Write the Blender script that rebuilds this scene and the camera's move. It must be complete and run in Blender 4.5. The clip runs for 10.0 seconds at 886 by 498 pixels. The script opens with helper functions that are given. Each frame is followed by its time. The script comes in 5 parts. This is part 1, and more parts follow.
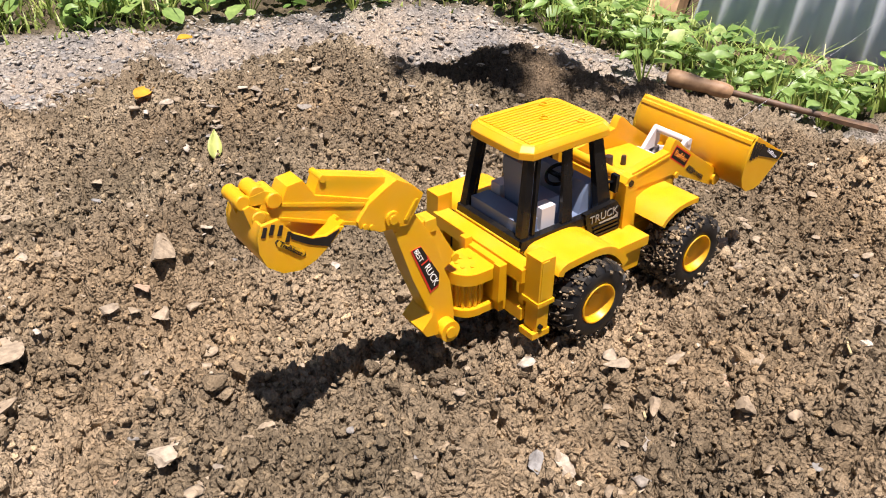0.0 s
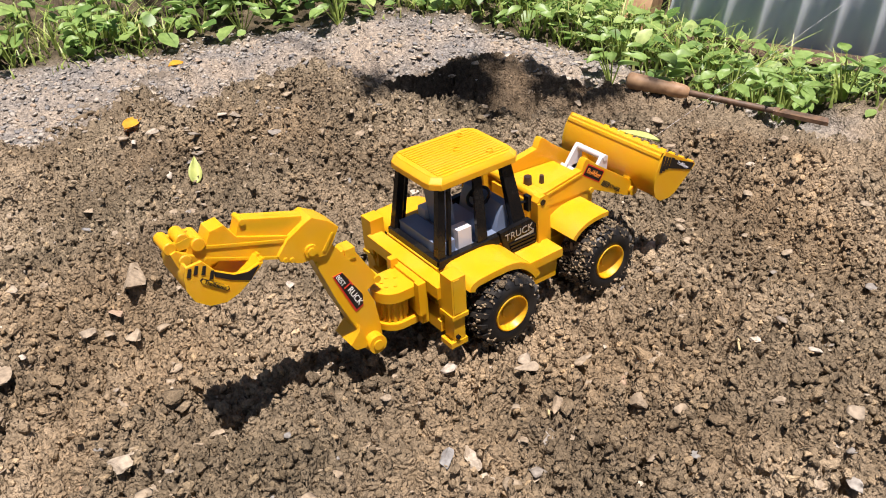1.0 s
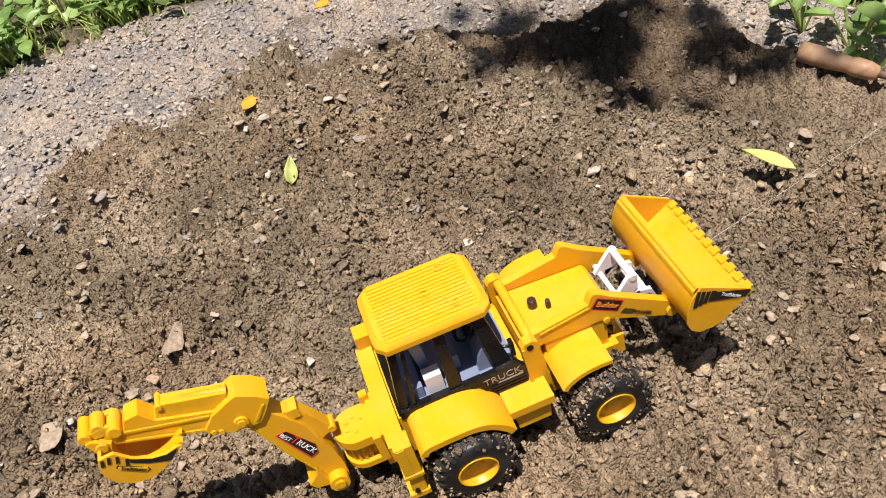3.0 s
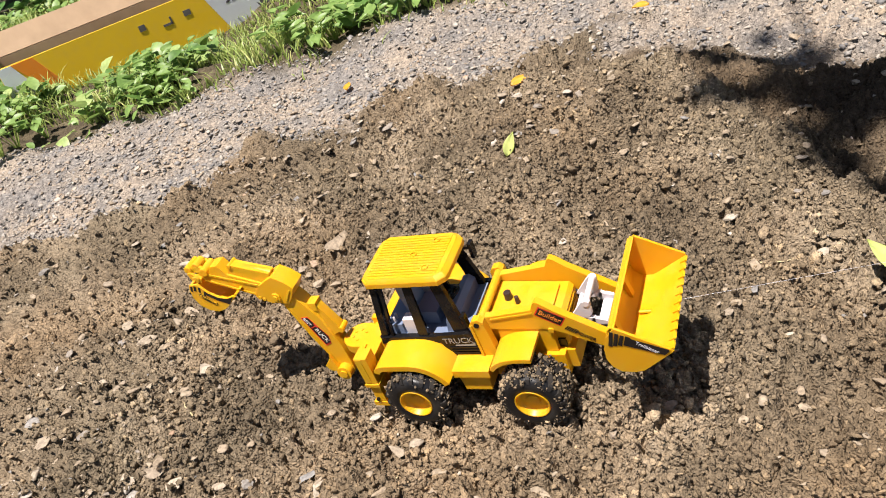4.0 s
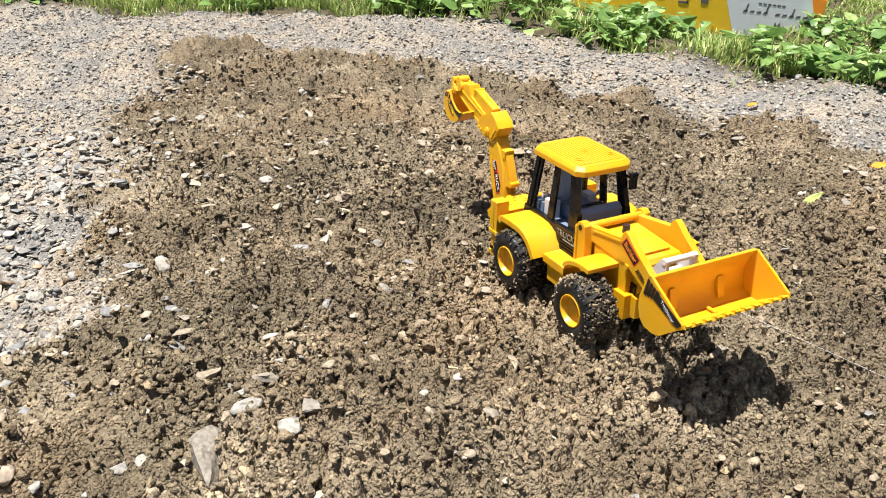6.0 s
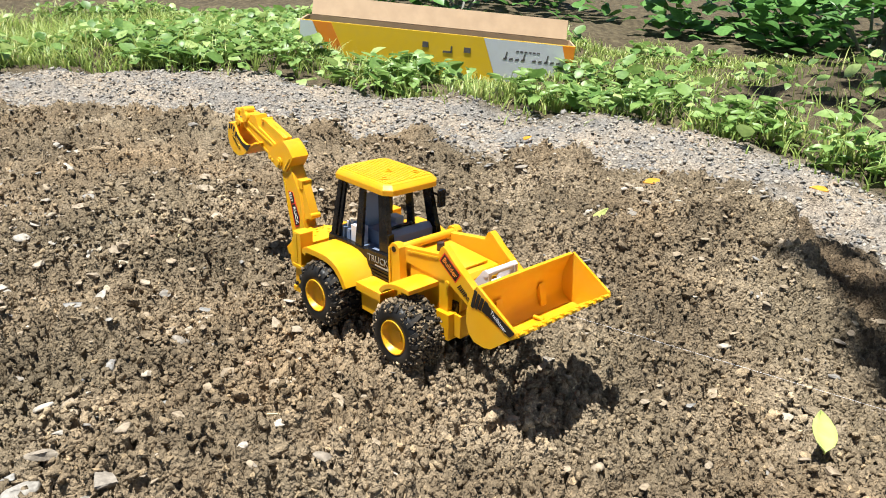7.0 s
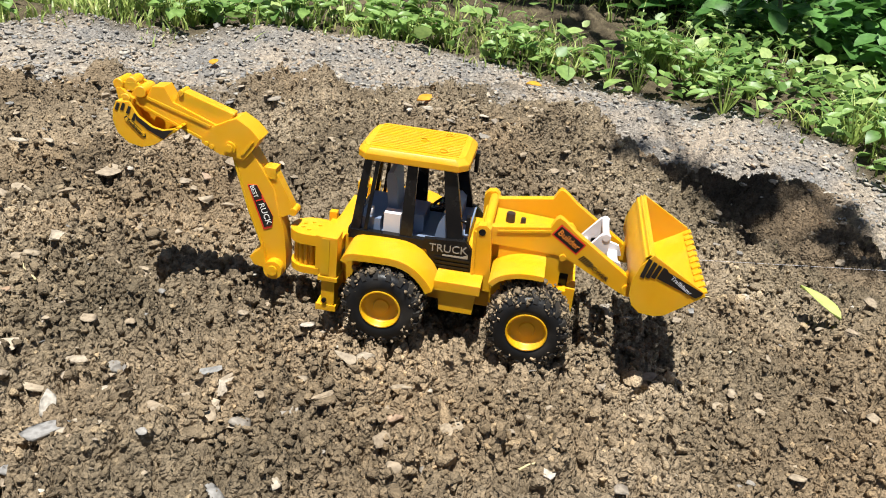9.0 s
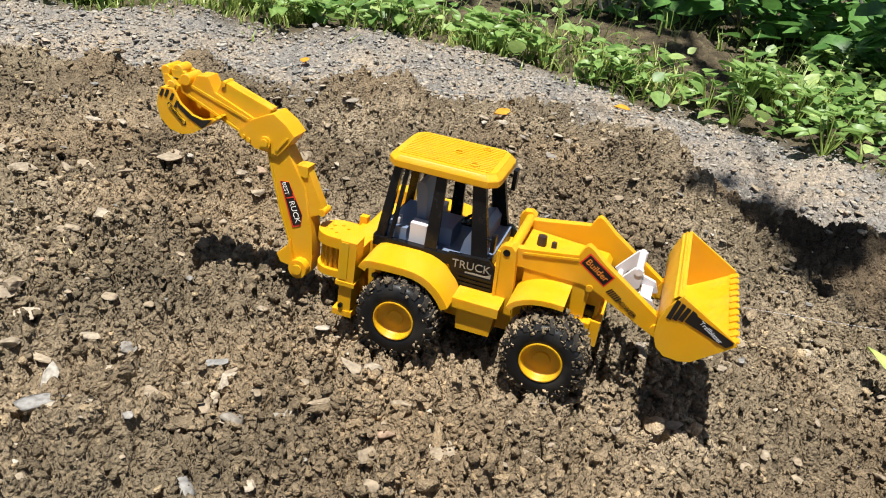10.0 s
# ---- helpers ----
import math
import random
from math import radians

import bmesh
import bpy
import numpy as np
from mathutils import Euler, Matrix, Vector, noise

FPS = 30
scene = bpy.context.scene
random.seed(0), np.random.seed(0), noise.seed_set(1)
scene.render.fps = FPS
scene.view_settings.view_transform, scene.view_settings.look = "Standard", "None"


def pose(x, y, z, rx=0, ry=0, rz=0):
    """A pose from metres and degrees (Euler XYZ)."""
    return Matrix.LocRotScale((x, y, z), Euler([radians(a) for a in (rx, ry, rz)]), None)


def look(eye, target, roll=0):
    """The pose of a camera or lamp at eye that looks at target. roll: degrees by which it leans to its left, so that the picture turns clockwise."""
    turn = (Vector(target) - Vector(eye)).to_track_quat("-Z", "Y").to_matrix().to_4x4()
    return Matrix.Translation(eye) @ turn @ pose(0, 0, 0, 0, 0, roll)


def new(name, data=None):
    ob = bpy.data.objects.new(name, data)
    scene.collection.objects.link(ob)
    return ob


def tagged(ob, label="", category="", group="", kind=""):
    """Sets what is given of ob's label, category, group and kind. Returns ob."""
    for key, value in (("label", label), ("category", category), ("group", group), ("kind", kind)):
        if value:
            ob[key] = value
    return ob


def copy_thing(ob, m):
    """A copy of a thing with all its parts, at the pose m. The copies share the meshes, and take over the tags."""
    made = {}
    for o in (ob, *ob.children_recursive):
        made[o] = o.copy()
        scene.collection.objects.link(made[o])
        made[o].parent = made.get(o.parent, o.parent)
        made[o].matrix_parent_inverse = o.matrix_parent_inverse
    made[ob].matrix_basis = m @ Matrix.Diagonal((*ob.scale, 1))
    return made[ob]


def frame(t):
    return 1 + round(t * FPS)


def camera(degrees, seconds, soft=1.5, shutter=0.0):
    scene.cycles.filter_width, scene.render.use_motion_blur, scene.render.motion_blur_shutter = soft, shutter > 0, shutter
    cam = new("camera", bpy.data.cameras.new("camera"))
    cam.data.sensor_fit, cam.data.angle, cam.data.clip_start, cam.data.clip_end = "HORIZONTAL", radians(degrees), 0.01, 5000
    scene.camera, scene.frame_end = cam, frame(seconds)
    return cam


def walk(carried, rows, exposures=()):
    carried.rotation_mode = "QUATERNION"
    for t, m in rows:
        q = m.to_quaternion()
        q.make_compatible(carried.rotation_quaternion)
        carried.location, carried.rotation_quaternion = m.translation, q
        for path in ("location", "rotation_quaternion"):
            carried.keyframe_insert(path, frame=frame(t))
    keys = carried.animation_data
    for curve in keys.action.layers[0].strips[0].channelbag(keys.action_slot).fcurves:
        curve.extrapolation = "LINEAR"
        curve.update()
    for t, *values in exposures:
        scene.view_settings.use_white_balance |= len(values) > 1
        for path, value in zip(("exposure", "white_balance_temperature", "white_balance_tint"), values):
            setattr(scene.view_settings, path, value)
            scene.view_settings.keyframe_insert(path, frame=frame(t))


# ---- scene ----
cam = camera(56.7, 10.0, soft=1.0)
PATH = [
    (0, -0.2686, -0.2795, 0.2626, 58.37, -0.55, -36.93),
    (0.5, -0.2627, -0.3404, 0.2793, 58.73, -0.78, -32.19),
    (1, -0.2396, -0.3416, 0.304, 57.41, 2.86, -36.22),
    (1.5, -0.2232, -0.3584, 0.3044, 58.96, 3.25, -33.28),
    (2, -0.1989, -0.3148, 0.3469, 53.48, 3.71, -31.03),
    (2.5, -0.0984, -0.2698, 0.4062, 47.5, 6.24, -30.22),
    (3, -0.0114, -0.292, 0.3969, 45.9, 12.74, -18.95),
    (3.2, 0.0194, -0.3102, 0.4094, 44.08, 15.33, -12.89),
    (4.3, 0.3257, -0.3734, 0.3891, 56.75, 15.25, 29.52),
    (4.5, 0.3474, -0.3615, 0.4043, 56.87, 12.28, 35.8),
    (5, 0.387, -0.3347, 0.3937, 58.04, 11.11, 48.46),
    (6.3, 0.4672, -0.3429, 0.2622, 65.98, -2.51, 63.74),
    (6.5, 0.4558, -0.3397, 0.2455, 68.18, -0.67, 58.13),
    (7, 0.4265, -0.3419, 0.2601, 68.26, -1.51, 47.25),
    (7.5, 0.4048, -0.3548, 0.2402, 69.26, -1.24, 44.79),
    (8, 0.3245, -0.4032, 0.2284, 68.35, -2.21, 33.01),
    (8.5, 0.2287, -0.4395, 0.2289, 66.26, -0.32, 19.77),
    (9, 0.0728, -0.433, 0.2547, 63.16, -5.48, 9.13),
    (9.5, 0.1106, -0.4061, 0.2499, 63.27, -3.56, 16.18),
    (10, 0.1109, -0.409, 0.2535, 63.07, -7.64, 18.16),
]
walk(cam, [(t, pose(*p)) for t, *p in PATH], exposures=[(0, 0.88, 6600, 17), (0.6, 0.75, 6600, 17), (2.0, 0.70, 6550, 14), (3.2, 0.65, 6600, 16), (4.3, 0.92, 6550, 12), (6.5, 1.05, 6250, 6), (7.5, 0.98, 6250, 5), (8.5, 0.88, 6250, 6), (9.3, 0.75, 6300, 6), (10, 0.71, 6350, 6)])

# ---------------------------------------------------------------- light
world = bpy.data.worlds.new("sky")
scene.world = world
world.use_nodes = True
SUN_TO = Vector((-0.06, -0.22, 1.0)).normalized()
sky = world.node_tree.nodes.new("ShaderNodeTexSky")
sky.sky_type, sky.sun_disc = "NISHITA", False
sky.sun_elevation = math.asin(SUN_TO.z)
sky.sun_rotation = math.atan2(SUN_TO.x, SUN_TO.y)
world.node_tree.links.new(sky.outputs[0], world.node_tree.nodes["Background"].inputs[0])
world.node_tree.nodes["Background"].inputs[1].default_value = 0.042
sun_data = bpy.data.lights.new("sun", "SUN")
sun_data.energy, sun_data.angle, sun_data.color = 5.5, radians(0.6), (1.0, 0.95, 0.885)
sun = new("sun", sun_data)
sun.matrix_world = look(SUN_TO * 10, (0, 0, 0))


# ---------------------------------------------------------------- materials
def material(name, rough=0.5, metal=0.0):
    m = bpy.data.materials.new(name)
    m.use_nodes = True
    b = m.node_tree.nodes["Principled BSDF"]
    b.inputs["Roughness"].default_value, b.inputs["Metallic"].default_value = rough, metal
    return m, m.node_tree.nodes, m.node_tree.links, b


def ramp(nodes, stops):
    r = nodes.new("ShaderNodeValToRGB")
    el = r.color_ramp.elements
    while len(el) < len(stops):
        el.new(0.5)
    for e, (p, c) in zip(el, stops):
        e.position, e.color = p, (*c, 1)
    return r


def noise_node(nodes, links, scale, detail=4.0, coords="Object"):
    tc = nodes.new("ShaderNodeTexCoord")
    n = nodes.new("ShaderNodeTexNoise")
    n.inputs["Scale"].default_value, n.inputs["Detail"].default_value = scale, detail
    links.new(tc.outputs[coords], n.inputs["Vector"])
    return n


def mix_color(nodes, links, fac, a, b, mode="MIX"):
    x = nodes.new("ShaderNodeMix")
    x.data_type, x.blend_type = "RGBA", mode
    for sock, v in ((x.inputs[0], fac), (x.inputs[6], a), (x.inputs[7], b)):
        if isinstance(v, (int, float)):
            sock.default_value = v
        elif isinstance(v, tuple):
            sock.default_value = (*v, 1)
        else:
            links.new(v, sock)
    return x.outputs[2]


def bump(nodes, links, b, height, strength, dist):
    n = nodes.new("ShaderNodeBump")
    n.inputs["Strength"].default_value, n.inputs["Distance"].default_value = strength, dist
    links.new(height, n.inputs["Height"])
    links.new(n.outputs[0], b.inputs["Normal"])


def plastic(name, color, rough=0.4, dust=0.12, dust_color=(0.42, 0.33, 0.2), grain=0.15, gloss=0.4, glow=0.0):
    """Moulded toy plastic with fine grain, scuffs and a little dust."""
    m, nodes, links, b = material(name, rough)
    n1 = noise_node(nodes, links, 60, 5)
    n2 = noise_node(nodes, links, 900, 3)
    r = ramp(nodes, [(0.45, (0, 0, 0)), (0.8, (dust, dust, dust))])
    links.new(n1.outputs[0], r.inputs[0])
    links.new(mix_color(nodes, links, r.outputs[0], color, dust_color), b.inputs["Base Color"])
    rr = ramp(nodes, [(0.3, (rough - 0.08,) * 3), (0.75, (rough + 0.18,) * 3)])
    links.new(n1.outputs[0], rr.inputs[0])
    links.new(rr.outputs[0], b.inputs["Roughness"])
    bump(nodes, links, b, n2.outputs[0], grain, 0.0002)
    b.inputs["Specular IOR Level"].default_value = gloss
    if glow:
        # thin moulded plastic lets some light through
        b.inputs["Subsurface Weight"].default_value = glow
        b.inputs["Subsurface Radius"].default_value = (1.0, 0.6, 0.08)
        b.inputs["Subsurface Scale"].default_value = 0.004
    return m


YELLOW = plastic("yellow plastic", (0.625, 0.318, 0.005), 0.42, 0.07, glow=0.35)
BLACK = plastic("black plastic", (0.006, 0.006, 0.007), 0.20, 0.02, gloss=0.22)
RUBBER = plastic("tyre rubber", (0.009, 0.009, 0.010), 0.42, 0.20, (0.18, 0.15, 0.115), 0.4, 0.25)
BROWN = plastic("dark brown plastic", (0.035, 0.02, 0.016), 0.35, 0.05)
CABIN = plastic("blue grey plastic", (0.14, 0.18, 0.27), 0.36, 0.08)
PALE = plastic("pale grey plastic", (0.56, 0.54, 0.57), 0.4, 0.1)
DECAL_BLACK = plastic("black decal", (0.014, 0.011, 0.010), 0.35, 0.03, gloss=0.25)
DECAL_WHITE = plastic("white decal", (0.75, 0.72, 0.68), 0.35, 0.08)
DECAL_RED = plastic("red decal", (0.62, 0.03, 0.015), 0.35, 0.08)
DECAL_GREY = plastic("grey decal", (0.24, 0.225, 0.20), 0.4, 0.05)
DECAL_ORANGE = plastic("orange decal", (0.70, 0.22, 0.03), 0.35, 0.08)


def soil_color(nodes, links):
    """Brown crumbly soil, drier and paler in patches."""
    a = noise_node(nodes, links, 9, 6)
    b = noise_node(nodes, links, 160, 6)
    c = noise_node(nodes, links, 700, 3)
    ra = ramp(nodes, [(0.32, (0.140, 0.106, 0.069)), (0.53, (0.228, 0.175, 0.116)), (0.72, (0.355, 0.281, 0.195))])
    links.new(a.outputs[0], ra.inputs[0])
    rb = ramp(nodes, [(0.3, (0.66, 0.65, 0.63)), (0.52, (1, 1, 1)), (0.74, (1.3, 1.28, 1.24))])
    links.new(b.outputs[0], rb.inputs[0])
    rc = ramp(nodes, [(0.3, (0.7, 0.7, 0.7)), (0.7, (1.25, 1.25, 1.25))])
    links.new(c.outputs[0], rc.inputs[0])
    d = noise_node(nodes, links, 5, 3)
    rd = ramp(nodes, [(0.36, (0.96, 0.99, 1.0)), (0.5, (1, 1, 1)), (0.66, (1.06, 1.0, 0.93))])
    links.new(d.outputs[0], rd.inputs[0])
    col = mix_color(nodes, links, 1.0, ra.outputs[0], rb.outputs[0], "MULTIPLY")
    col = mix_color(nodes, links, 1.0, col, rd.outputs[0], "MULTIPLY")
    return mix_color(nodes, links, 1.0, col, rc.outputs[0], "MULTIPLY"), b, c


def ground_material():
    m, nodes, links, b = material("soil and gravel ground", 0.92)
    soil, nb, nc = soil_color(nodes, links)
    g1 = noise_node(nodes, links, 220, 5)
    g2 = noise_node(nodes, links, 14, 4)
    rg = ramp(nodes, [(0.3, (0.12, 0.115, 0.112)), (0.5, (0.23, 0.218, 0.208)), (0.7, (0.35, 0.33, 0.31))])
    links.new(g1.outputs[0], rg.inputs[0])
    rt = ramp(nodes, [(0.38, (0.95, 0.92, 0.88)), (0.62, (1.40, 1.22, 1.0))])
    links.new(g2.outputs[0], rt.inputs[0])
    gravel = mix_color(nodes, links, 1.0, rg.outputs[0], rt.outputs[0], "MULTIPLY")
    zone = nodes.new("ShaderNodeAttribute")
    zone.attribute_name = "zone"
    sep = nodes.new("ShaderNodeSeparateColor")
    links.new(zone.outputs["Color"], sep.inputs[0])
    # darkened soil colour: painted shade on the far slope along with its moisture
    damp_shaded = mix_color(nodes, links, 1.0, soil, (0.60, 0.57, 0.55), "MULTIPLY")
    soil = mix_color(nodes, links, sep.outputs[2], soil, damp_shaded)
    col = mix_color(nodes, links, sep.outputs[0], soil, gravel)
    l1 = noise_node(nodes, links, 45, 6)
    rl = ramp(nodes, [(0.3, (0.045, 0.035, 0.022)), (0.6, (0.115, 0.09, 0.055)), (0.8, (0.20, 0.17, 0.10))])
    links.new(l1.outputs[0], rl.inputs[0])
    col = mix_color(nodes, links, sep.outputs[1], col, rl.outputs[0])
    links.new(col, b.inputs["Base Color"])
    add = nodes.new("ShaderNodeMath")
    add.operation = "ADD"
    links.new(nb.outputs[0], add.inputs[0])
    links.new(nc.outputs[0], add.inputs[1])
    vor = nodes.new("ShaderNodeTexVoronoi")
    vor.inputs["Scale"].default_value = 420
    tc = nodes.new("ShaderNodeTexCoord")
    links.new(tc.outputs["Object"], vor.inputs["Vector"])
    sub = nodes.new("ShaderNodeMath")
    sub.operation = "SUBTRACT"
    links.new(add.outputs[0], sub.inputs[0])
    links.new(vor.outputs["Distance"], sub.inputs[1])
    bump(nodes, links, b, sub.outputs[0], 1.0, 0.0022)
    b.inputs["Specular IOR Level"].default_value = 0.2
    return m


def crumb_material():
    m, nodes, links, b = material("soil crumbs", 0.95)
    col, nb, nc = soil_color(nodes, links)
    geo = nodes.new("ShaderNodeNewGeometry")
    r = ramp(nodes, [(0.0, (0.68, 0.67, 0.65)), (0.6, (1.0, 1.0, 1.0)), (0.92, (1.3, 1.28, 1.22)), (1.0, (1.75, 1.7, 1.58))])
    links.new(geo.outputs["Random Per Island"], r.inputs[0])
    links.new(mix_color(nodes, links, 1.0, col, r.outputs[0], "MULTIPLY"), b.inputs["Base Color"])
    bump(nodes, links, b, nc.outputs[0], 1.0, 0.002)
    b.inputs["Specular IOR Level"].default_value = 0.2
    return m


def stone_material(name, stops, single=False):
    m, nodes, links, b = material(name, 0.8)
    if single:
        src = nodes.new("ShaderNodeObjectInfo").outputs["Random"]
    else:
        src = nodes.new("ShaderNodeNewGeometry").outputs["Random Per Island"]
    r = ramp(nodes, stops)
    links.new(src, r.inputs[0])
    n = noise_node(nodes, links, 350, 5)
    rn = ramp(nodes, [(0.3, (0.62, 0.60, 0.58)), (0.65, (1.15, 1.14, 1.12))])
    links.new(n.outputs[0], rn.inputs[0])
    links.new(mix_color(nodes, links, 1.0, r.outputs[0], rn.outputs[0], "MULTIPLY"), b.inputs["Base Color"])
    bump(nodes, links, b, n.outputs[0], 0.5, 0.0015)
    return m


STONES = [(0.0, (0.20, 0.197, 0.195)), (0.2, (0.26, 0.21, 0.155)), (0.45, (0.32, 0.258, 0.185)), (0.7, (0.27, 0.21, 0.145)), (0.9, (0.39, 0.335, 0.265)), (0.97, (0.45, 0.40, 0.34)), (1.0, (0.33, 0.21, 0.13))]
GRAVELS = [(0.0, (0.16, 0.158, 0.16)), (0.25, (0.235, 0.224, 0.215)), (0.55, (0.315, 0.29, 0.258)), (0.85, (0.40, 0.362, 0.31)), (1.0, (0.34, 0.245, 0.165))]
GROUND = ground_material()
CRUMB = crumb_material()
STONE = stone_material("mixed stone", STONES, True)
PEBBLE = stone_material("mixed pebbles", STONES)
GRAVEL = stone_material("grey gravel", GRAVELS)


def leaf_material(name, dark, light, yellow=None):
    m, nodes, links, b = material(name, 0.45)
    geo = nodes.new("ShaderNodeNewGeometry")
    stops = [(0.0, dark), (0.75, light)] + ([(1.0, yellow)] if yellow else [])
    r = ramp(nodes, stops)
    links.new(geo.outputs["Random Per Island"], r.inputs[0])
    n = noise_node(nodes, links, 120, 4)
    rn = ramp(nodes, [(0.3, (0.75, 0.78, 0.7)), (0.7, (1.2, 1.18, 1.1))])
    links.new(n.outputs[0], rn.inputs[0])
    col = mix_color(nodes, links, 1.0, r.outputs[0], rn.outputs[0], "MULTIPLY")
    links.new(col, b.inputs["Base Color"])
    tr = nodes.new("ShaderNodeBsdfTranslucent")
    links.new(col, tr.inputs[0])
    ms = nodes.new("ShaderNodeMixShader")
    ms.inputs[0].default_value = 0.35
    links.new(b.outputs[0], ms.inputs[1])
    links.new(tr.outputs[0], ms.inputs[2])
    links.new(ms.outputs[0], nodes["Material Output"].inputs[0])
    return m


GRASS = leaf_material("grass blades", (0.19, 0.27, 0.065), (0.38, 0.47, 0.13), (0.54, 0.52, 0.22))
WEED = leaf_material("weed leaves", (0.10, 0.20, 0.045), (0.25, 0.37, 0.11), (0.42, 0.51, 0.20))
SHRUB = leaf_material("shrub leaves", (0.06, 0.15, 0.035), (0.14, 0.29, 0.075))
LEAF_GREEN = leaf_material("yellow green leaf", (0.45, 0.52, 0.16), (0.55, 0.60, 0.22))
LEAF_ORANGE = leaf_material("orange leaf", (0.62, 0.30, 0.03), (0.72, 0.38, 0.04))


def wood_material(name, a, bcol, scale=40):
    m, nodes, links, b = material(name, 0.6)
    n = noise_node(nodes, links, scale, 6)
    r = ramp(nodes, [(0.3, a), (0.7, bcol)])
    links.new(n.outputs[0], r.inputs[0])
    links.new(r.outputs[0], b.inputs["Base Color"])
    bump(nodes, links, b, n.outputs[0], 0.4, 0.002)
    return m


WOOD = wood_material("worn wood", (0.22, 0.12, 0.06), (0.42, 0.26, 0.14), 90)
BARK = wood_material("grey bark", (0.15, 0.14, 0.125), (0.33, 0.31, 0.285), 25)
STRAW = wood_material("dry straw", (0.38, 0.30, 0.15), (0.55, 0.45, 0.26), 200)
CARD = wood_material("cardboard", (0.36, 0.24, 0.14), (0.44, 0.30, 0.18), 30)
RUST = wood_material("rusty iron", (0.05, 0.03, 0.02), (0.16, 0.09, 0.05), 120)
CARD_YELLOW = plastic("yellow card print", (0.80, 0.50, 0.02), 0.4, 0.1)
CARD_WHITE = plastic("white card print", (0.66, 0.67, 0.72), 0.4, 0.1)
CARD_ORANGE = plastic("orange card print", (0.80, 0.24, 0.02), 0.4, 0.1)
CARD_INK = plastic("dark card print", (0.10, 0.09, 0.10), 0.4, 0.1)


def sheet_material():
    m, nodes, links, b = material("weathered zinc sheet", 0.5, 0.0)
    n = noise_node(nodes, links, 12, 6)
    r = ramp(nodes, [(0.3, (0.58, 0.62, 0.68)), (0.7, (0.74, 0.78, 0.83))])
    links.new(n.outputs[0], r.inputs[0])
    links.new(r.outputs[0], b.inputs["Base Color"])
    return m


ZINC = sheet_material()


# ---------------------------------------------------------------- building helpers
def empty(name, m=None):
    ob = new(name)
    ob.empty_display_size = 0.01
    if m is not None:
        ob.matrix_world = m
    return ob


def part(name, bm, mat, parent=None, label="", smooth=False, crease=38):
    me = bpy.data.meshes.new(name)
    bmesh.ops.recalc_face_normals(bm, faces=bm.faces)
    bm.to_mesh(me)
    bm.free()
    me.materials.append(mat)
    me.shade_smooth()
    if not smooth:
        me.set_sharp_from_angle(angle=radians(crease))
    ob = new(name, me)
    ob.parent = parent
    if label:
        ob["label"] = label
    return ob


def soften(bm, width, segments=2):
    if width > 0:
        edges = [e for e in bm.edges if len(e.link_faces) == 2 and e.calc_face_angle(0) > 0.35]
        bmesh.ops.bevel(bm, geom=edges, offset=width, segments=segments, affect="EDGES", clamp_overlap=True, profile=0.5)
    return bm


def add_prism(bm, pts, y0, y1):
    """An outline of (x, z) points drawn out from y0 to y1."""
    a = [bm.verts.new((x, y0, z)) for x, z in pts]
    b = [bm.verts.new((x, y1, z)) for x, z in pts]
    bm.faces.new(a)
    bm.faces.new(b[::-1])
    for i in range(len(pts)):
        j = (i + 1) % len(pts)
        bm.faces.new((a[j], a[i], b[i], b[j]))


def prism(pts, y0, y1, bevel=0.0006):
    bm = bmesh.new()
    add_prism(bm, pts, y0, y1)
    return soften(bm, bevel)


def add_box(bm, x0, x1, y0, y1, z0, z1):
    add_prism(bm, [(x0, z0), (x1, z0), (x1, z1), (x0, z1)], y0, y1)


def box(x0, x1, y0, y1, z0, z1, bevel=0.0006):
    bm = bmesh.new()
    add_box(bm, x0, x1, y0, y1, z0, z1)
    return soften(bm, bevel)


def add_tube(bm, a, b, r0, r1=None, sides=20):
    """A round bar from a to b."""
    a, b = Vector(a), Vector(b)
    r1 = r0 if r1 is None else r1
    m = Matrix.Translation((a + b) / 2) @ (b - a).to_track_quat("Z", "Y").to_matrix().to_4x4()
    bmesh.ops.create_cone(bm, cap_ends=True, segments=sides, radius1=r0, radius2=r1, depth=(b - a).length, matrix=m)


def tube(a, b, r0, r1=None, sides=20, bevel=0.0004):
    bm = bmesh.new()
    add_tube(bm, a, b, r0, r1, sides)
    return soften(bm, bevel)


def sweep_plate(line, y0, y1, thick, bevel=0.0005):
    """A bent plate: an (x, z) line with a thickness below it."""
    pts = [Vector(p) for p in line]
    low = []
    for i, p in enumerate(pts):
        d = pts[min(i + 1, len(pts) - 1)] - pts[max(i - 1, 0)]
        n = Vector((d.y, -d.x)).normalized()
        low.append(p + n * thick)
    return prism([tuple(p) for p in pts] + [tuple(p) for p in low[::-1]], y0, y1, bevel)


def lettering(name, words, size, m, mat, parent, label="", depth=0.0001):
    cu = bpy.data.curves.new(name, "FONT")
    cu.body, cu.size, cu.extrude, cu.align_x, cu.align_y = words, size, depth, "CENTER", "CENTER"
    cu.resolution_u = 3
    tmp = bpy.data.objects.new(name, cu)
    scene.collection.objects.link(tmp)
    me = bpy.data.meshes.new_from_object(tmp.evaluated_get(bpy.context.evaluated_depsgraph_get()))
    bpy.data.objects.remove(tmp)
    me.transform(m)
    me.materials.clear()
    me.materials.append(mat)
    ob = new(name, me)
    ob.parent = parent
    if label:
        ob["label"] = label
    return ob


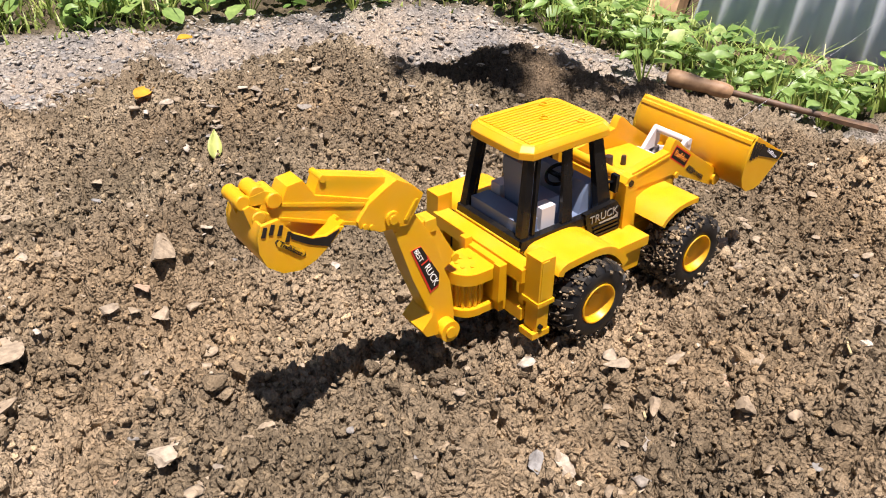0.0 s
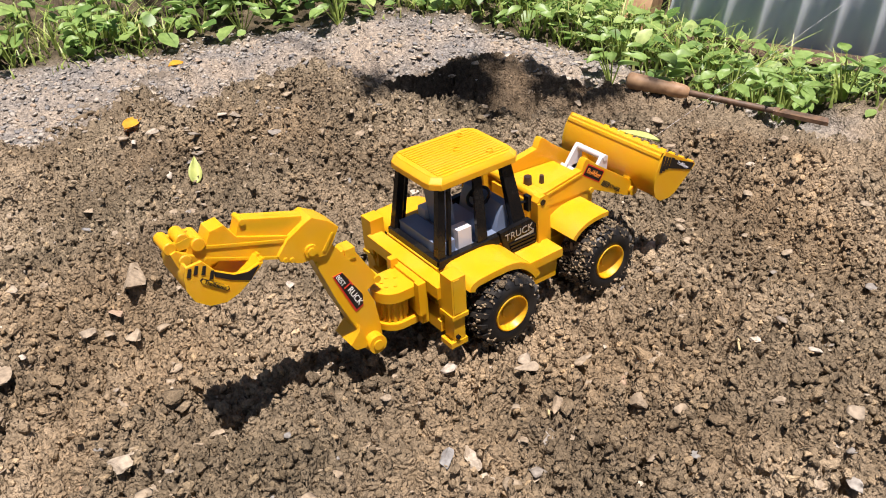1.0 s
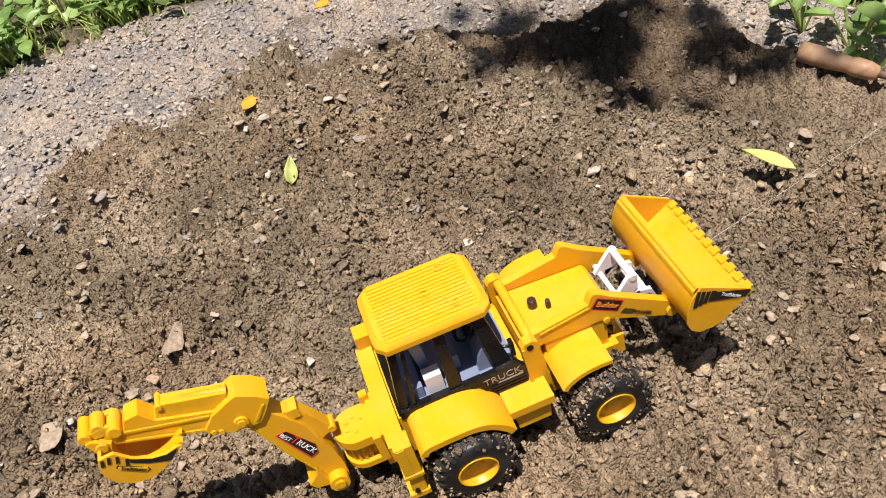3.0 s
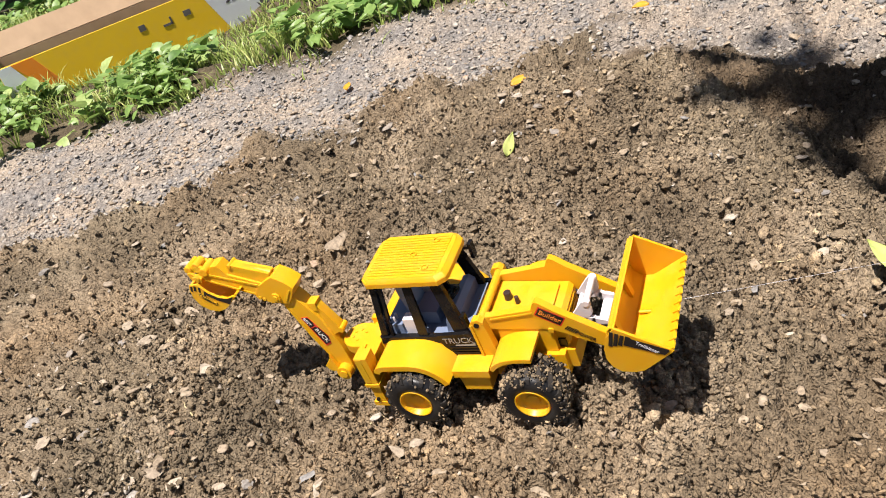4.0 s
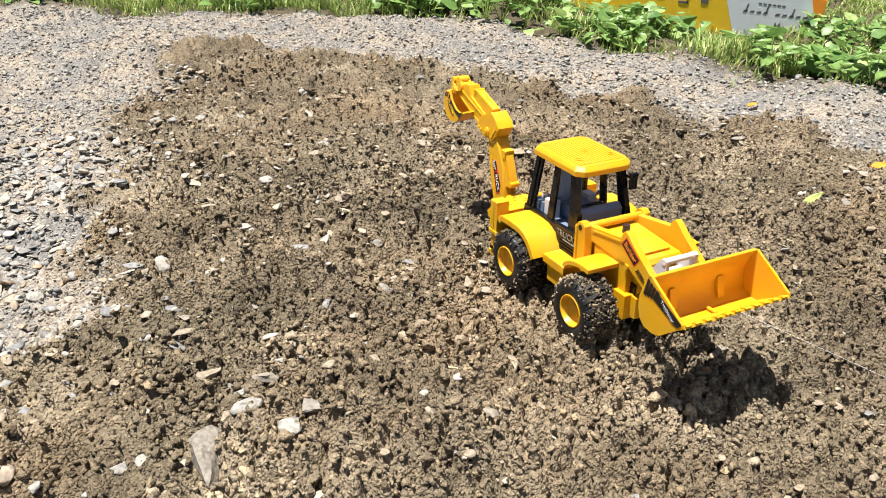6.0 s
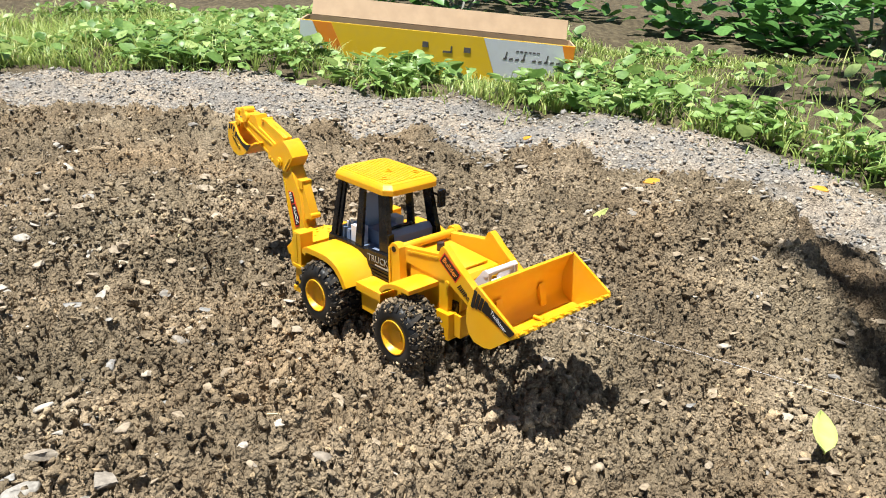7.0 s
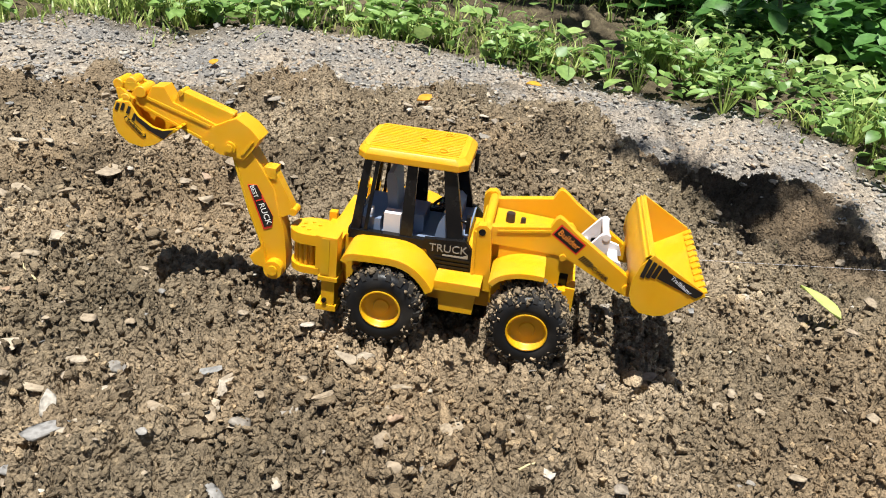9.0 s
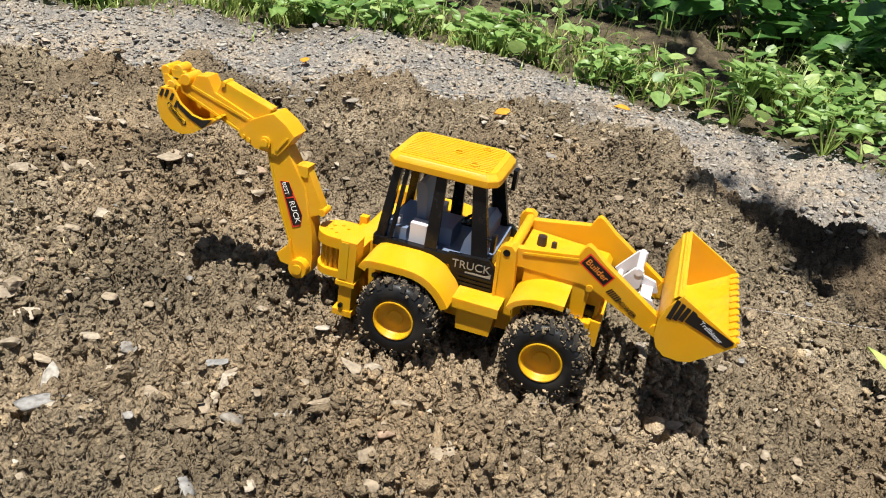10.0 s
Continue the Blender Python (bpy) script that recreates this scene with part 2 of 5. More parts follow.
# text frame on a side that faces -y: x along the side, up along z, leaning by an angle
def side_text(x, y, z, angle):
    return pose(x, y, z) @ pose(0, 0, 0, 0, -angle, 0) @ pose(0, 0, 0, 90, 0, 0)


# ---------------------------------------------------------------- terrain
RNG = np.random.default_rng(5)
TABLE = RNG.random((256, 256))


def value_noise(x, y, scale, shift=0):
    u, v = x * scale + 37.3 * shift, y * scale + 11.7 * shift
    i, j = np.floor(u).astype(int), np.floor(v).astype(int)
    f, g = u - i, v - j
    f, g = f * f * (3 - 2 * f), g * g * (3 - 2 * g)
    t = lambda a, b: TABLE[a % 256, b % 256]
    return (t(i, j) * (1 - f) + t(i + 1, j) * f) * (1 - g) + (t(i, j + 1) * (1 - f) + t(i + 1, j + 1) * f) * g - 0.5


# outlines of the plan: edge of the grass, edge of the soil, crest of the heap, near edge of the gravel
GRASS_X, GRASS_Y = [-6, -1.7, -1.35, -1.15, -0.85, -0.55, -0.3, 0.0, 0.2, 0.32, 0.42, 0.48, 0.52, 0.56, 0.66, 1.2, 6], [-1.4, -0.4, 0.05, 0.42, 0.57, 0.66, 0.74, 0.76, 0.72, 0.65, 0.54, 0.38, 0.23, 0.08, -0.06, -0.3, -1.2]
SOIL_X, SOIL_Y = [-6, -1.1, -0.95, -0.72, -0.5, -0.34, -0.2, -0.05, 0.06, 0.16, 0.24, 0.32, 0.38, 0.43, 0.48, 6], [-1.5, -0.3, 0.0, 0.18, 0.30, 0.42, 0.51, 0.53, 0.55, 0.53, 0.48, 0.41, 0.33, 0.22, 0.06, 0.06]
CREST_X, CREST_Y = [-0.2, -0.08, 0.02, 0.10, 0.16, 0.22, 0.27, 0.31, 0.34, 0.36], [0.49, 0.475, 0.44, 0.388, 0.340, 0.288, 0.225, 0.15, 0.06, -0.05]
NEAR_X, NEAR_Y = [-6, -0.95, -0.75, -0.5, -0.36, -0.25, -0.12, 0.05, 6], [0.4, -0.15, -0.20, -0.25, -0.305, -0.345, -0.40, -0.47, -2.0]


def smooth(a, b, v):
    t = np.clip((v - a) / (b - a), 0, 1)
    return t * t * (3 - 2 * t)


def grass_depth(x, y):
    return y - np.interp(x, GRASS_X, GRASS_Y) + 0.05 * value_noise(x, y, 9, 2) + 0.03 * value_noise(x, y, 31, 3)


def soil_depth(x, y):
    far = np.interp(x, SOIL_X, SOIL_Y) - y
    close = y - np.interp(x, NEAR_X, NEAR_Y)
    return np.minimum(far, close) + 0.11 * value_noise(x, y, 8, 4) + 0.06 * value_noise(x, y, 30, 5) + 0.03 * value_noise(x, y, 85, 6)


def ditch(x, y):
    """Steep far side of the heap: 0 on its crest, 1 where the gravel begins; and how much of it there is."""
    near, far = np.interp(x, CREST_X, CREST_Y), np.interp(x, SOIL_X, SOIL_Y)
    d = (y - near) / np.maximum(far - near, 0.012) + 0.22 * value_noise(x, y, 24, 16) + 0.12 * value_noise(x, y, 70, 26)
    return d, smooth(-0.06, 0.07, x) * smooth(0.56, 0.49, x)


def land(x, y):
    """Height of the ground without its crumbs."""
    z = -0.035 * smooth(0.06, -0.10, soil_depth(x, y))
    z = z - 0.14 * np.clip(x - 0.40, 0, 0.40) * smooth(0.62, 0.45, y)
    d, there = ditch(x, y)
    z = z - (0.046 - 0.026 * smooth(0.20, 0.32, x)) * smooth(-0.04, 0.36, d) * smooth(1.6, 0.7, d) * there
    z = z - 0.05 * smooth(0.70, 1.0, y) * smooth(-0.25, -0.65, x)
    # the crest stands up in lumps before it falls
    z = z + 0.016 * np.exp(-((d + 0.30) / 0.35) ** 2) * there * smooth(0.32, 0.22, x) * (0.5 + 1.4 * value_noise(x, y, 20, 27))
    z = z - 0.020 * smooth(0.095, 0.19, x) * smooth(0.40, 0.25, y)
    # hollow behind the toy and the ridge of loose soil beside it
    z = z - 0.034 * np.exp(-(((x + 0.22) / 0.17) ** 2 + ((y - 0.33) / 0.10) ** 2))
    z = z - 0.018 * np.exp(-(((x + 0.36) / 0.13) ** 2 + ((y - 0.13) / 0.08) ** 2))
    z = z + 0.018 * np.exp(-(((x + 0.40) / 0.14) ** 2 + ((y - 0.255) / 0.032) ** 2)) * (1 + 1.6 * value_noise(x, y, 22, 28))
    r = (x - 0.02) * 0.73 - (y - 0.27) * 0.68
    z = z + 0.020 * np.exp(-(r / 0.045) ** 2) * smooth(0.10, 0.18, y) * smooth(0.50, 0.40, y)
    near = smooth(0.03, 0.16, np.hypot(np.clip(np.abs(x - 0.04) - 0.05, 0, None), np.clip(np.abs(y) - 0.04, 0, None)))
    z = z + near * (0.030 * value_noise(x, y, 7, 1) + 0.019 * value_noise(x, y, 19, 6))
    z = z + 0.05 * smooth(1.2, 6, np.hypot(x, y)) * value_noise(x, y, 0.7, 9)
    return z


def clods(x, y, cell, seed, gaps=False):
    """Cracked, lumpy relief: cells of uneven height with gaps between them, 0 to 1."""
    u, v = x / cell + 0.6 * value_noise(x, y, 0.45 / cell, seed), y / cell + 0.6 * value_noise(x, y, 0.45 / cell, seed + 1)
    i, j = np.floor(u).astype(int), np.floor(v).astype(int)
    f1, f2, top = np.full(x.shape, 9.0), np.full(x.shape, 9.0), np.zeros(x.shape)
    for a in (-1, 0, 1):
        for b in (-1, 0, 1):
            p, q = (i + a) % 256, (j + b) % 256
            du, dv = i + a + TABLE[p, (q + seed * 17) % 256] - u, j + b + TABLE[(p + seed * 31) % 256, q] - v
            d = np.hypot(du, dv)
            h = TABLE[(p + 91) % 256, (q + seed * 7) % 256]
            near = d < f1
            f2 = np.where(near, f1, np.minimum(f2, d))
            top = np.where(near, h, top)
            f1 = np.where(near, d, f1)
    if gaps:
        return smooth(0.02, 0.20, f2 - f1)
    return (0.35 + 0.65 * top) * np.sqrt(np.clip(1 - (f1 * 1.22) ** 2, 0, 1)) * smooth(0.0, 0.12, f2 - f1 + 0.03)


def cracks(x, y, cell, seed):
    """Depth of the cracks between crusted plates, 0 to 1."""
    return 1 - np.clip(clods(x, y, cell, seed, True), 0, 1)


def rough_land(x, y):
    soil = smooth(-0.02, 0.05, soil_depth(x, y))
    k = 0.35 + 0.65 * soil
    z = land(x, y)
    z = z + k * (0.010 * value_noise(x, y, 48, 7) + 0.007 * value_noise(x, y, 105, 8) + 0.0045 * value_noise(x, y, 240, 19))
    big = 0.3 + 0.7 * smooth(-0.2, 0.25, value_noise(x, y, 13, 17))
    z = z + k * (0.0075 * big * clods(x, y, 0.0135, 3) + 0.0060 * clods(x, y, 0.0066, 5))
    z = z - k * (0.0082 * cracks(x, y, 0.024, 9) + 0.0050 * cracks(x, y, 0.0100, 12))
    return z + k * 0.0044 * value_noise(x, y, 460, 11) - 0.0055


def spaced(core0, core1, step, mid0, mid1, mid_step):
    mid = np.concatenate([np.arange(mid0, core0, mid_step), np.arange(core0, core1, step), np.arange(core1, mid1, mid_step)])
    out, d = [], mid_step
    far = []
    while sum(far) < 60:
        d *= 1.32
        far.append(d)
    grow = np.cumsum(far)
    return np.concatenate([mid[0] - grow[::-1], mid, mid[-1] + grow])


def build_ground():
    xs = spaced(-0.28, 0.40, 0.0016, -1.3, 0.8, 0.005)
    ys = spaced(-0.30, 0.46, 0.0016, -0.6, 1.2, 0.005)
    X, Y = np.meshgrid(xs, ys)
    nx, ny = len(xs), len(ys)
    Z = rough_land(X, Y)
    co = np.stack([X, Y, Z], -1).reshape(-1, 3)
    i = (np.arange(ny - 1)[:, None] * nx + np.arange(nx - 1)[None, :]).ravel()
    quads = np.stack([i, i + 1, i + nx + 1, i + nx], 1)
    me = bpy.data.meshes.new("ground")
    me.vertices.add(len(co))
    me.vertices.foreach_set("co", co.ravel())
    me.loops.add(quads.size)
    me.loops.foreach_set("vertex_index", quads.ravel())
    me.polygons.add(len(quads))
    me.polygons.foreach_set("loop_start", np.arange(len(quads)) * 4)
    me.polygons.foreach_set("loop_total", np.full(len(quads), 4))
    zone = me.color_attributes.new("zone", "FLOAT_COLOR", "POINT")
    gravel = smooth(0.03, -0.04, soil_depth(X, Y) + 0.03 * value_noise(X, Y, 60, 12)).ravel()
    litter = smooth(-0.02, 0.06, grass_depth(X, Y)).ravel()
    # mask behind the crest: shade painted into the ground, with some damp soil
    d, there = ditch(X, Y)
    damp_shade = (smooth(-0.08, 0.10, d) * smooth(1.25, 0.90, d) * there * smooth(0.14, 0.25, Y)).ravel()
    zone.data.foreach_set("color", np.stack([gravel * (1 - damp_shade), litter, damp_shade, 1 + 0 * gravel], 1).ravel())
    me.update(calc_edges=True)
    me.validate()
    me.materials.append(GROUND)
    return tagged(new("ground", me), "crumbly brown soil heap meeting grey gravel", "ground", kind="structure")


build_ground()


# ---------------------------------------------------------------- toy
toy = tagged(empty("toy_backhoe_loader"), "yellow plastic toy backhoe loader with muddy tyres on soil", "toy truck")


def both(name, make, mat, parent, label=""):
    """The same part on the right side and, mirrored, on the left."""
    obs = []
    for s in (-1, 1):
        bm = make()
        if s > 0:
            bmesh.ops.scale(bm, vec=(1, -1, 1), verts=bm.verts)
        obs.append(part(name, bm, mat, parent, label))
    return obs


# chassis and body
part("chassis", box(-0.030, 0.098, -0.0255, 0.0255, 0.0165, 0.034, 0.0012), YELLOW, toy)
part("cab_base", box(-0.0285, 0.045, -0.0255, 0.0255, 0.0335, 0.0485, 0.001), YELLOW, toy)
both("axle", lambda: tube((0, -0.044, 0.022), (0, 0, 0.022), 0.005), BLACK, toy)
both("axle", lambda: tube((0.08, -0.042, 0.022), (0.08, 0, 0.022), 0.005), BLACK, toy)


def hood_mesh():
    bm = bmesh.new()
    add_prism(bm, [(0.046, 0.033), (0.098, 0.033), (0.1005, 0.036), (0.1005, 0.0545), (0.098, 0.0575), (0.060, 0.0598), (0.046, 0.0605)], -0.0172, 0.0172)
    soften(bm, 0.0011)
    for z in (0.0385, 0.0425, 0.0465, 0.0505):
        add_box(bm, 0.1003, 0.1011, -0.013, 0.013, z, z + 0.0016)
    return bm


hood = part("hood", hood_mesh(), YELLOW, toy)
for s in (-1, 1):
    part("side_panel", box(0.062, 0.092, s * 0.0176 - 0.0006, s * 0.0176 + 0.0006, 0.036, 0.0535, 0.0004), YELLOW, hood)
    part("grille", box(0.0928, 0.0985, s * 0.0177 - 0.0006, s * 0.0177 + 0.0006, 0.030, 0.041, 0.0003), BLACK, hood, "black radiator grille")
part("hatch", box(0.064, 0.093, -0.0125, 0.0125, 0.0585, 0.0597, 0.0004), YELLOW, hood)
part("exhaust_cap", tube((0.0615, 0.0006, 0.059), (0.0615, 0.0006, 0.0653), 0.0028, 0.0025), BROWN, hood, "dark brown exhaust cap")
part("air_intake", tube((0.0690, -0.0040, 0.058), (0.0690, -0.0040, 0.0653), 0.0017, 0.0014), BROWN, hood, "dark brown air intake")
part("bumper", box(0.084, 0.1035, -0.0205, 0.0205, 0.0185, 0.0335, 0.0012), YELLOW, toy)

# wings, steps and lift-arm posts
both("rear_wing", lambda: sweep_plate([(-0.0248, 0.0445), (-0.0238, 0.0470), (-0.0218, 0.0488), (-0.0185, 0.0499), (-0.008, 0.0504), (0.001, 0.0505), (0.0065, 0.0500), (0.0112, 0.0487), (0.0155, 0.0466), (0.0192, 0.0438), (0.0225, 0.0405), (0.0248, 0.0375), (0.0266, 0.0345)], -0.0508, -0.0235, 0.0042, 0.0016), YELLOW, toy)
both("front_wing", lambda: sweep_plate([(0.0558, 0.0432), (0.0576, 0.0456), (0.0602, 0.0477), (0.0638, 0.0496), (0.0680, 0.0510), (0.0730, 0.0519), (0.0790, 0.0522), (0.0848, 0.0519)], -0.0468, -0.0165, 0.0030, 0.0010), YELLOW, toy)
both("front_wing_stay", lambda: box(0.0580, 0.0935, -0.0222, -0.0170, 0.0300, 0.0548, 0.0008), YELLOW, toy)


def step_mesh():
    bm = bmesh.new()
    add_box(bm, 0.0262, 0.0518, -0.0425, -0.0245, 0.0315, 0.0372)
    add_prism(bm, [(0.0300, 0.0180), (0.0485, 0.0180), (0.0498, 0.0317), (0.0285, 0.0317)], -0.0402, -0.0245)
    return soften(bm, 0.0008)


both("step", step_mesh, YELLOW, toy)


def post_mesh():
    bm = bmesh.new()
    add_prism(bm, [(0.0450, 0.0275), (0.0562, 0.0275), (0.0540, 0.0560), (0.0528, 0.0655), (0.0500, 0.0678), (0.0458, 0.0672), (0.0436, 0.0645)], -0.0282, -0.0225)
    soften(bm, 0.0007)
    add_prism(bm, [(0.0448, 0.0270), (0.0466, 0.0270), (0.0452, 0.0640), (0.0434, 0.0640)], -0.0292, -0.0275)
    return bm


for post in both("arm_post", post_mesh, YELLOW, toy):
    s = -1 if post.data.vertices[0].co.y < 0 else 1
    part("pivot_hole", tube((0.0482, s * 0.0270, 0.0636), (0.0482, s * 0.0286, 0.0636), 0.0019, bevel=0), BLACK, post, "dark pivot hole")
part("cross_tube", tube((0.0500, -0.0225, 0.0640), (0.0500, 0.0225, 0.0640), 0.0028), YELLOW, toy)

# ------------------------------------------------ loader
ARM = [(0.0505, 0.0655), (0.0550, 0.0655), (0.0845, 0.0702), (0.0868, 0.0752), (0.0885, 0.0765), (0.0912, 0.0752), (0.0985, 0.0690), (0.1335, 0.0452), (0.1340, 0.0405), (0.1295, 0.0362), (0.0965, 0.0525), (0.0890, 0.0545), (0.0530, 0.0552)]


def arm_mesh():
    bm = bmesh.new()
    add_prism(bm, ARM, -0.0228, -0.0178)
    soften(bm, 0.0007)
    add_prism(bm, [(0.0560, 0.0640), (0.0850, 0.0685), (0.0850, 0.0672), (0.0560, 0.0627)], -0.0234, -0.0226)
    add_tube(bm, (0.0935, -0.0239, 0.0535), (0.0935, -0.0178, 0.0535), 0.0019, sides=14)
    add_tube(bm, (0.1318, -0.0245, 0.0400), (0.1318, -0.0178, 0.0400), 0.0036, sides=16)
    return bm


arms = both("loader_arm", arm_mesh, YELLOW, toy)
ANG = -math.degrees(math.atan2(0.0690 - 0.0452, 0.1335 - 0.0985))
ar, ca, sa = arms[0], math.cos(radians(ANG)), math.sin(radians(ANG))


def on_arm(u, v):
    return 0.0985 + u * ca - v * sa, 0.0690 + u * sa + v * ca


def arm_patch(u0, u1, v0, v1, y0=-0.02295, y1=-0.02265, lean=0.0):
    return prism([on_arm(u0 + lean, v0), on_arm(u1 + lean, v0), on_arm(u1 - lean, v1), on_arm(u0 - lean, v1)], y0, y1, 0)


part("decal", arm_patch(-0.0085, 0.0080, -0.0088, -0.0022), DECAL_BLACK, ar, "black decal edged red")
part("decal_edge", arm_patch(-0.0093, 0.0088, -0.0096, -0.0014, -0.02285, -0.0226), DECAL_RED, ar, "red decal edge")
x, z = on_arm(-0.0002, -0.0055)
lettering("decal_text", "Builder", 0.0051, side_text(x, -0.0231, z, ANG), DECAL_ORANGE, ar, "orange word Builder")
for k in range(6):
    part("decal_stripe", arm_patch(0.0118 + k * 0.0013, 0.0125 + k * 0.0013, -0.0105, -0.0068, lean=-0.0004), DECAL_BLACK, ar, "thin black stripe")
x, z = on_arm(0.0250, -0.0088)
lettering("decal_text", "POWER", 0.0038, side_text(x, -0.0231, z, ANG), DECAL_BLACK, ar, "black word POWER")


def link_mesh():
    bm = bmesh.new()
    for y in (-0.0125, 0.0105):
        add_prism(bm, [(0.1030, 0.0525), (0.1105, 0.0485), (0.1180, 0.0560), (0.1182, 0.0655), (0.1155, 0.0668), (0.1130, 0.0655)], y, y + 0.0026)
        add_prism(bm, [(0.1175, 0.0525), (0.1160, 0.0480), (0.1245, 0.0430), (0.1285, 0.0440), (0.1262, 0.0500)], y, y + 0.0026)
    soften(bm, 0.0005)
    add_tube(bm, (0.1157, -0.0130, 0.0645), (0.1157, 0.0136, 0.0645), 0.0021, sides=12)
    add_tube(bm, (0.1065, -0.0175, 0.0515), (0.1065, 0.0175, 0.0515), 0.0016, sides=12)
    add_box(bm, 0.1195, 0.1255, -0.0125, 0.0130, 0.0452, 0.0472)
    add_box(bm, 0.1095, 0.1190, -0.0125, -0.0100, 0.0490, 0.0530)
    add_box(bm, 0.1095, 0.1190, 0.0105, 0.0130, 0.0490, 0.0530)
    return bm


part("tilt_link", link_mesh(), PALE, toy, "pale grey tilt link")


def shovel_mesh():
    """Shell of the front shovel: a bent plate, two cheeks, a lip with teeth and a top rim."""
    bm = bmesh.new()
    line = [(0.1378, 0.0712), (0.1345, 0.0645), (0.1322, 0.0570), (0.1318, 0.0495), (0.1340, 0.0430), (0.1392, 0.0392), (0.1460, 0.0395), (0.1682, 0.0540)]
    tmp = [Vector(p) for p in line]
    low = []
    for i, p in enumerate(tmp):
        d = tmp[min(i + 1, len(tmp) - 1)] - tmp[max(i - 1, 0)]
        low.append(p - Vector((-d.y, d.x)).normalized() * 0.0016)
    add_prism(bm, [tuple(p) for p in tmp] + [tuple(p) for p in low[::-1]], -0.0412, 0.0412)
    for y in (-0.0424, 0.0406):
        add_prism(bm, [(0.1385, 0.0722), (0.1330, 0.0650), (0.1302, 0.0560), (0.1300, 0.0480), (0.1325, 0.0415), (0.1372, 0.0376), (0.1450, 0.0370), (0.1505, 0.0385), (0.1685, 0.0532), (0.1678, 0.0552)], y, y + 0.0018)
    add_prism(bm, [(0.1392, 0.0722), (0.1345, 0.0700), (0.1338, 0.0682), (0.1382, 0.0700)], -0.0412, 0.0412)
    soften(bm, 0.0004, 1)
    for k in range(11):
        y = -0.0405 + k * 0.0075
        add_prism(bm, [(0.1660, 0.0520), (0.1698, 0.0548), (0.1688, 0.0553), (0.1652, 0.0532)], y, y + 0.0046)
    # rib inside
    add_tube(bm, (0.1415, 0.004, 0.0410), (0.1490, 0.004, 0.0412), 0.0012, sides=10)
    # lugs at the back
    for y in (-0.0215, 0.0165):
        add_prism(bm, [(0.1335, 0.0560), (0.1275, 0.0440), (0.1285, 0.0385), (0.1330, 0.0380), (0.1365, 0.0420)], y, y + 0.005)
    return bm


shovel = part("loader_shovel", shovel_mesh(), YELLOW, toy)


def shovel_patch(pts, y=-0.0426):
    return prism(pts, y - 0.00015, y + 0.0002, 0)


part("decal", shovel_patch([(0.1422, 0.0596), (0.1445, 0.0664), (0.1466, 0.0655), (0.1475, 0.0640), (0.1670, 0.0552), (0.1668, 0.0540), (0.1640, 0.0515)]), DECAL_BLACK, shovel, "black decal band")
for k in range(3):
    x = 0.1335 + k * 0.0028
    part("decal_stripe", shovel_patch([(x, 0.0592 + 0.0003 * k), (x + 0.0022, 0.0584 + 0.0003 * k), (x + 0.0046, 0.0694 - 0.0014 * k), (x + 0.0026, 0.0702 - 0.0014 * k)]), DECAL_BLACK, shovel, "black slanting stripe")
lettering("decal_text", "Trailblazer", 0.0033, side_text(0.1553, -0.0430, 0.0577, -34), PALE, shovel, "pale word Trailblazer")

# ------------------------------------------------ cab
cab = empty("cab")
cab.parent = toy


def lean(bm):
    """The cab's sides lean inwards towards the roof."""
    for v in bm.verts:
        v.co.y *= 1 - 0.17 * max(0, (v.co.z - 0.050) / 0.045)
    return bm


def pillar(pts, y=-0.0248, thick=0.0022):
    return lean(prism(pts, y, y + thick, 0.0004))


both("rear_pillar", lambda: pillar([(-0.0265, 0.0500), (-0.0215, 0.0500), (-0.0165, 0.0955), (-0.0208, 0.0955)], thick=0.0045), BLACK, cab)
both("quarter_pillar", lambda: pillar([(-0.0190, 0.0500), (-0.0172, 0.0500), (-0.0122, 0.0955), (-0.0145, 0.0955)]), BLACK, cab)
both("middle_pillar", lambda: pillar([(0.0020, 0.0500), (0.0092, 0.0500), (0.0085, 0.0955), (0.0030, 0.0955)]), BLACK, cab)
both("front_pillar", lambda: pillar([(0.0290, 0.0520), (0.0385, 0.0520), (0.0295, 0.0955), (0.0225, 0.0955)], thick=0.0042), BLACK, cab)
both("window_sill", lambda: pillar([(-0.0270, 0.0470), (0.0200, 0.0470), (0.0200, 0.0522), (-0.0265, 0.0522)], -0.0262, 0.004), BLACK, cab)
both("top_rail", lambda: pillar([(-0.0205, 0.0925), (0.0295, 0.0930), (0.0290, 0.0960), (-0.0200, 0.0960)]), BLACK, cab)
part("rear_sill", box(-0.0275, -0.0235, -0.0250, 0.0250, 0.0470, 0.0525), BLACK, cab)
part("dashboard", box(0.0330, 0.0400, -0.0215, 0.0215, 0.0450, 0.0560, 0.001), CABIN, cab, "blue-grey dashboard")
part("front_rail", box(0.0270, 0.0305, -0.0200, 0.0200, 0.0925, 0.0960), BLACK, cab)
part("rear_rail", box(-0.0205, -0.0170, -0.0200, 0.0200, 0.0925, 0.0960), BLACK, cab)


def door_mesh():
    bm = bmesh.new()
    add_prism(bm, [(0.0165, 0.0522), (0.0180, 0.0475), (0.0232, 0.0345), (0.0440, 0.0345), (0.0440, 0.0500), (0.0395, 0.0555), (0.0165, 0.0540)], -0.0272, -0.0240)
    soften(bm, 0.0004)
    for k in range(4):
        z = 0.0358 + k * 0.0025
        add_box(bm, 0.0252 - 0.0007 * k, 0.0432, -0.0279, -0.0268, z, z + 0.0012)
    return bm


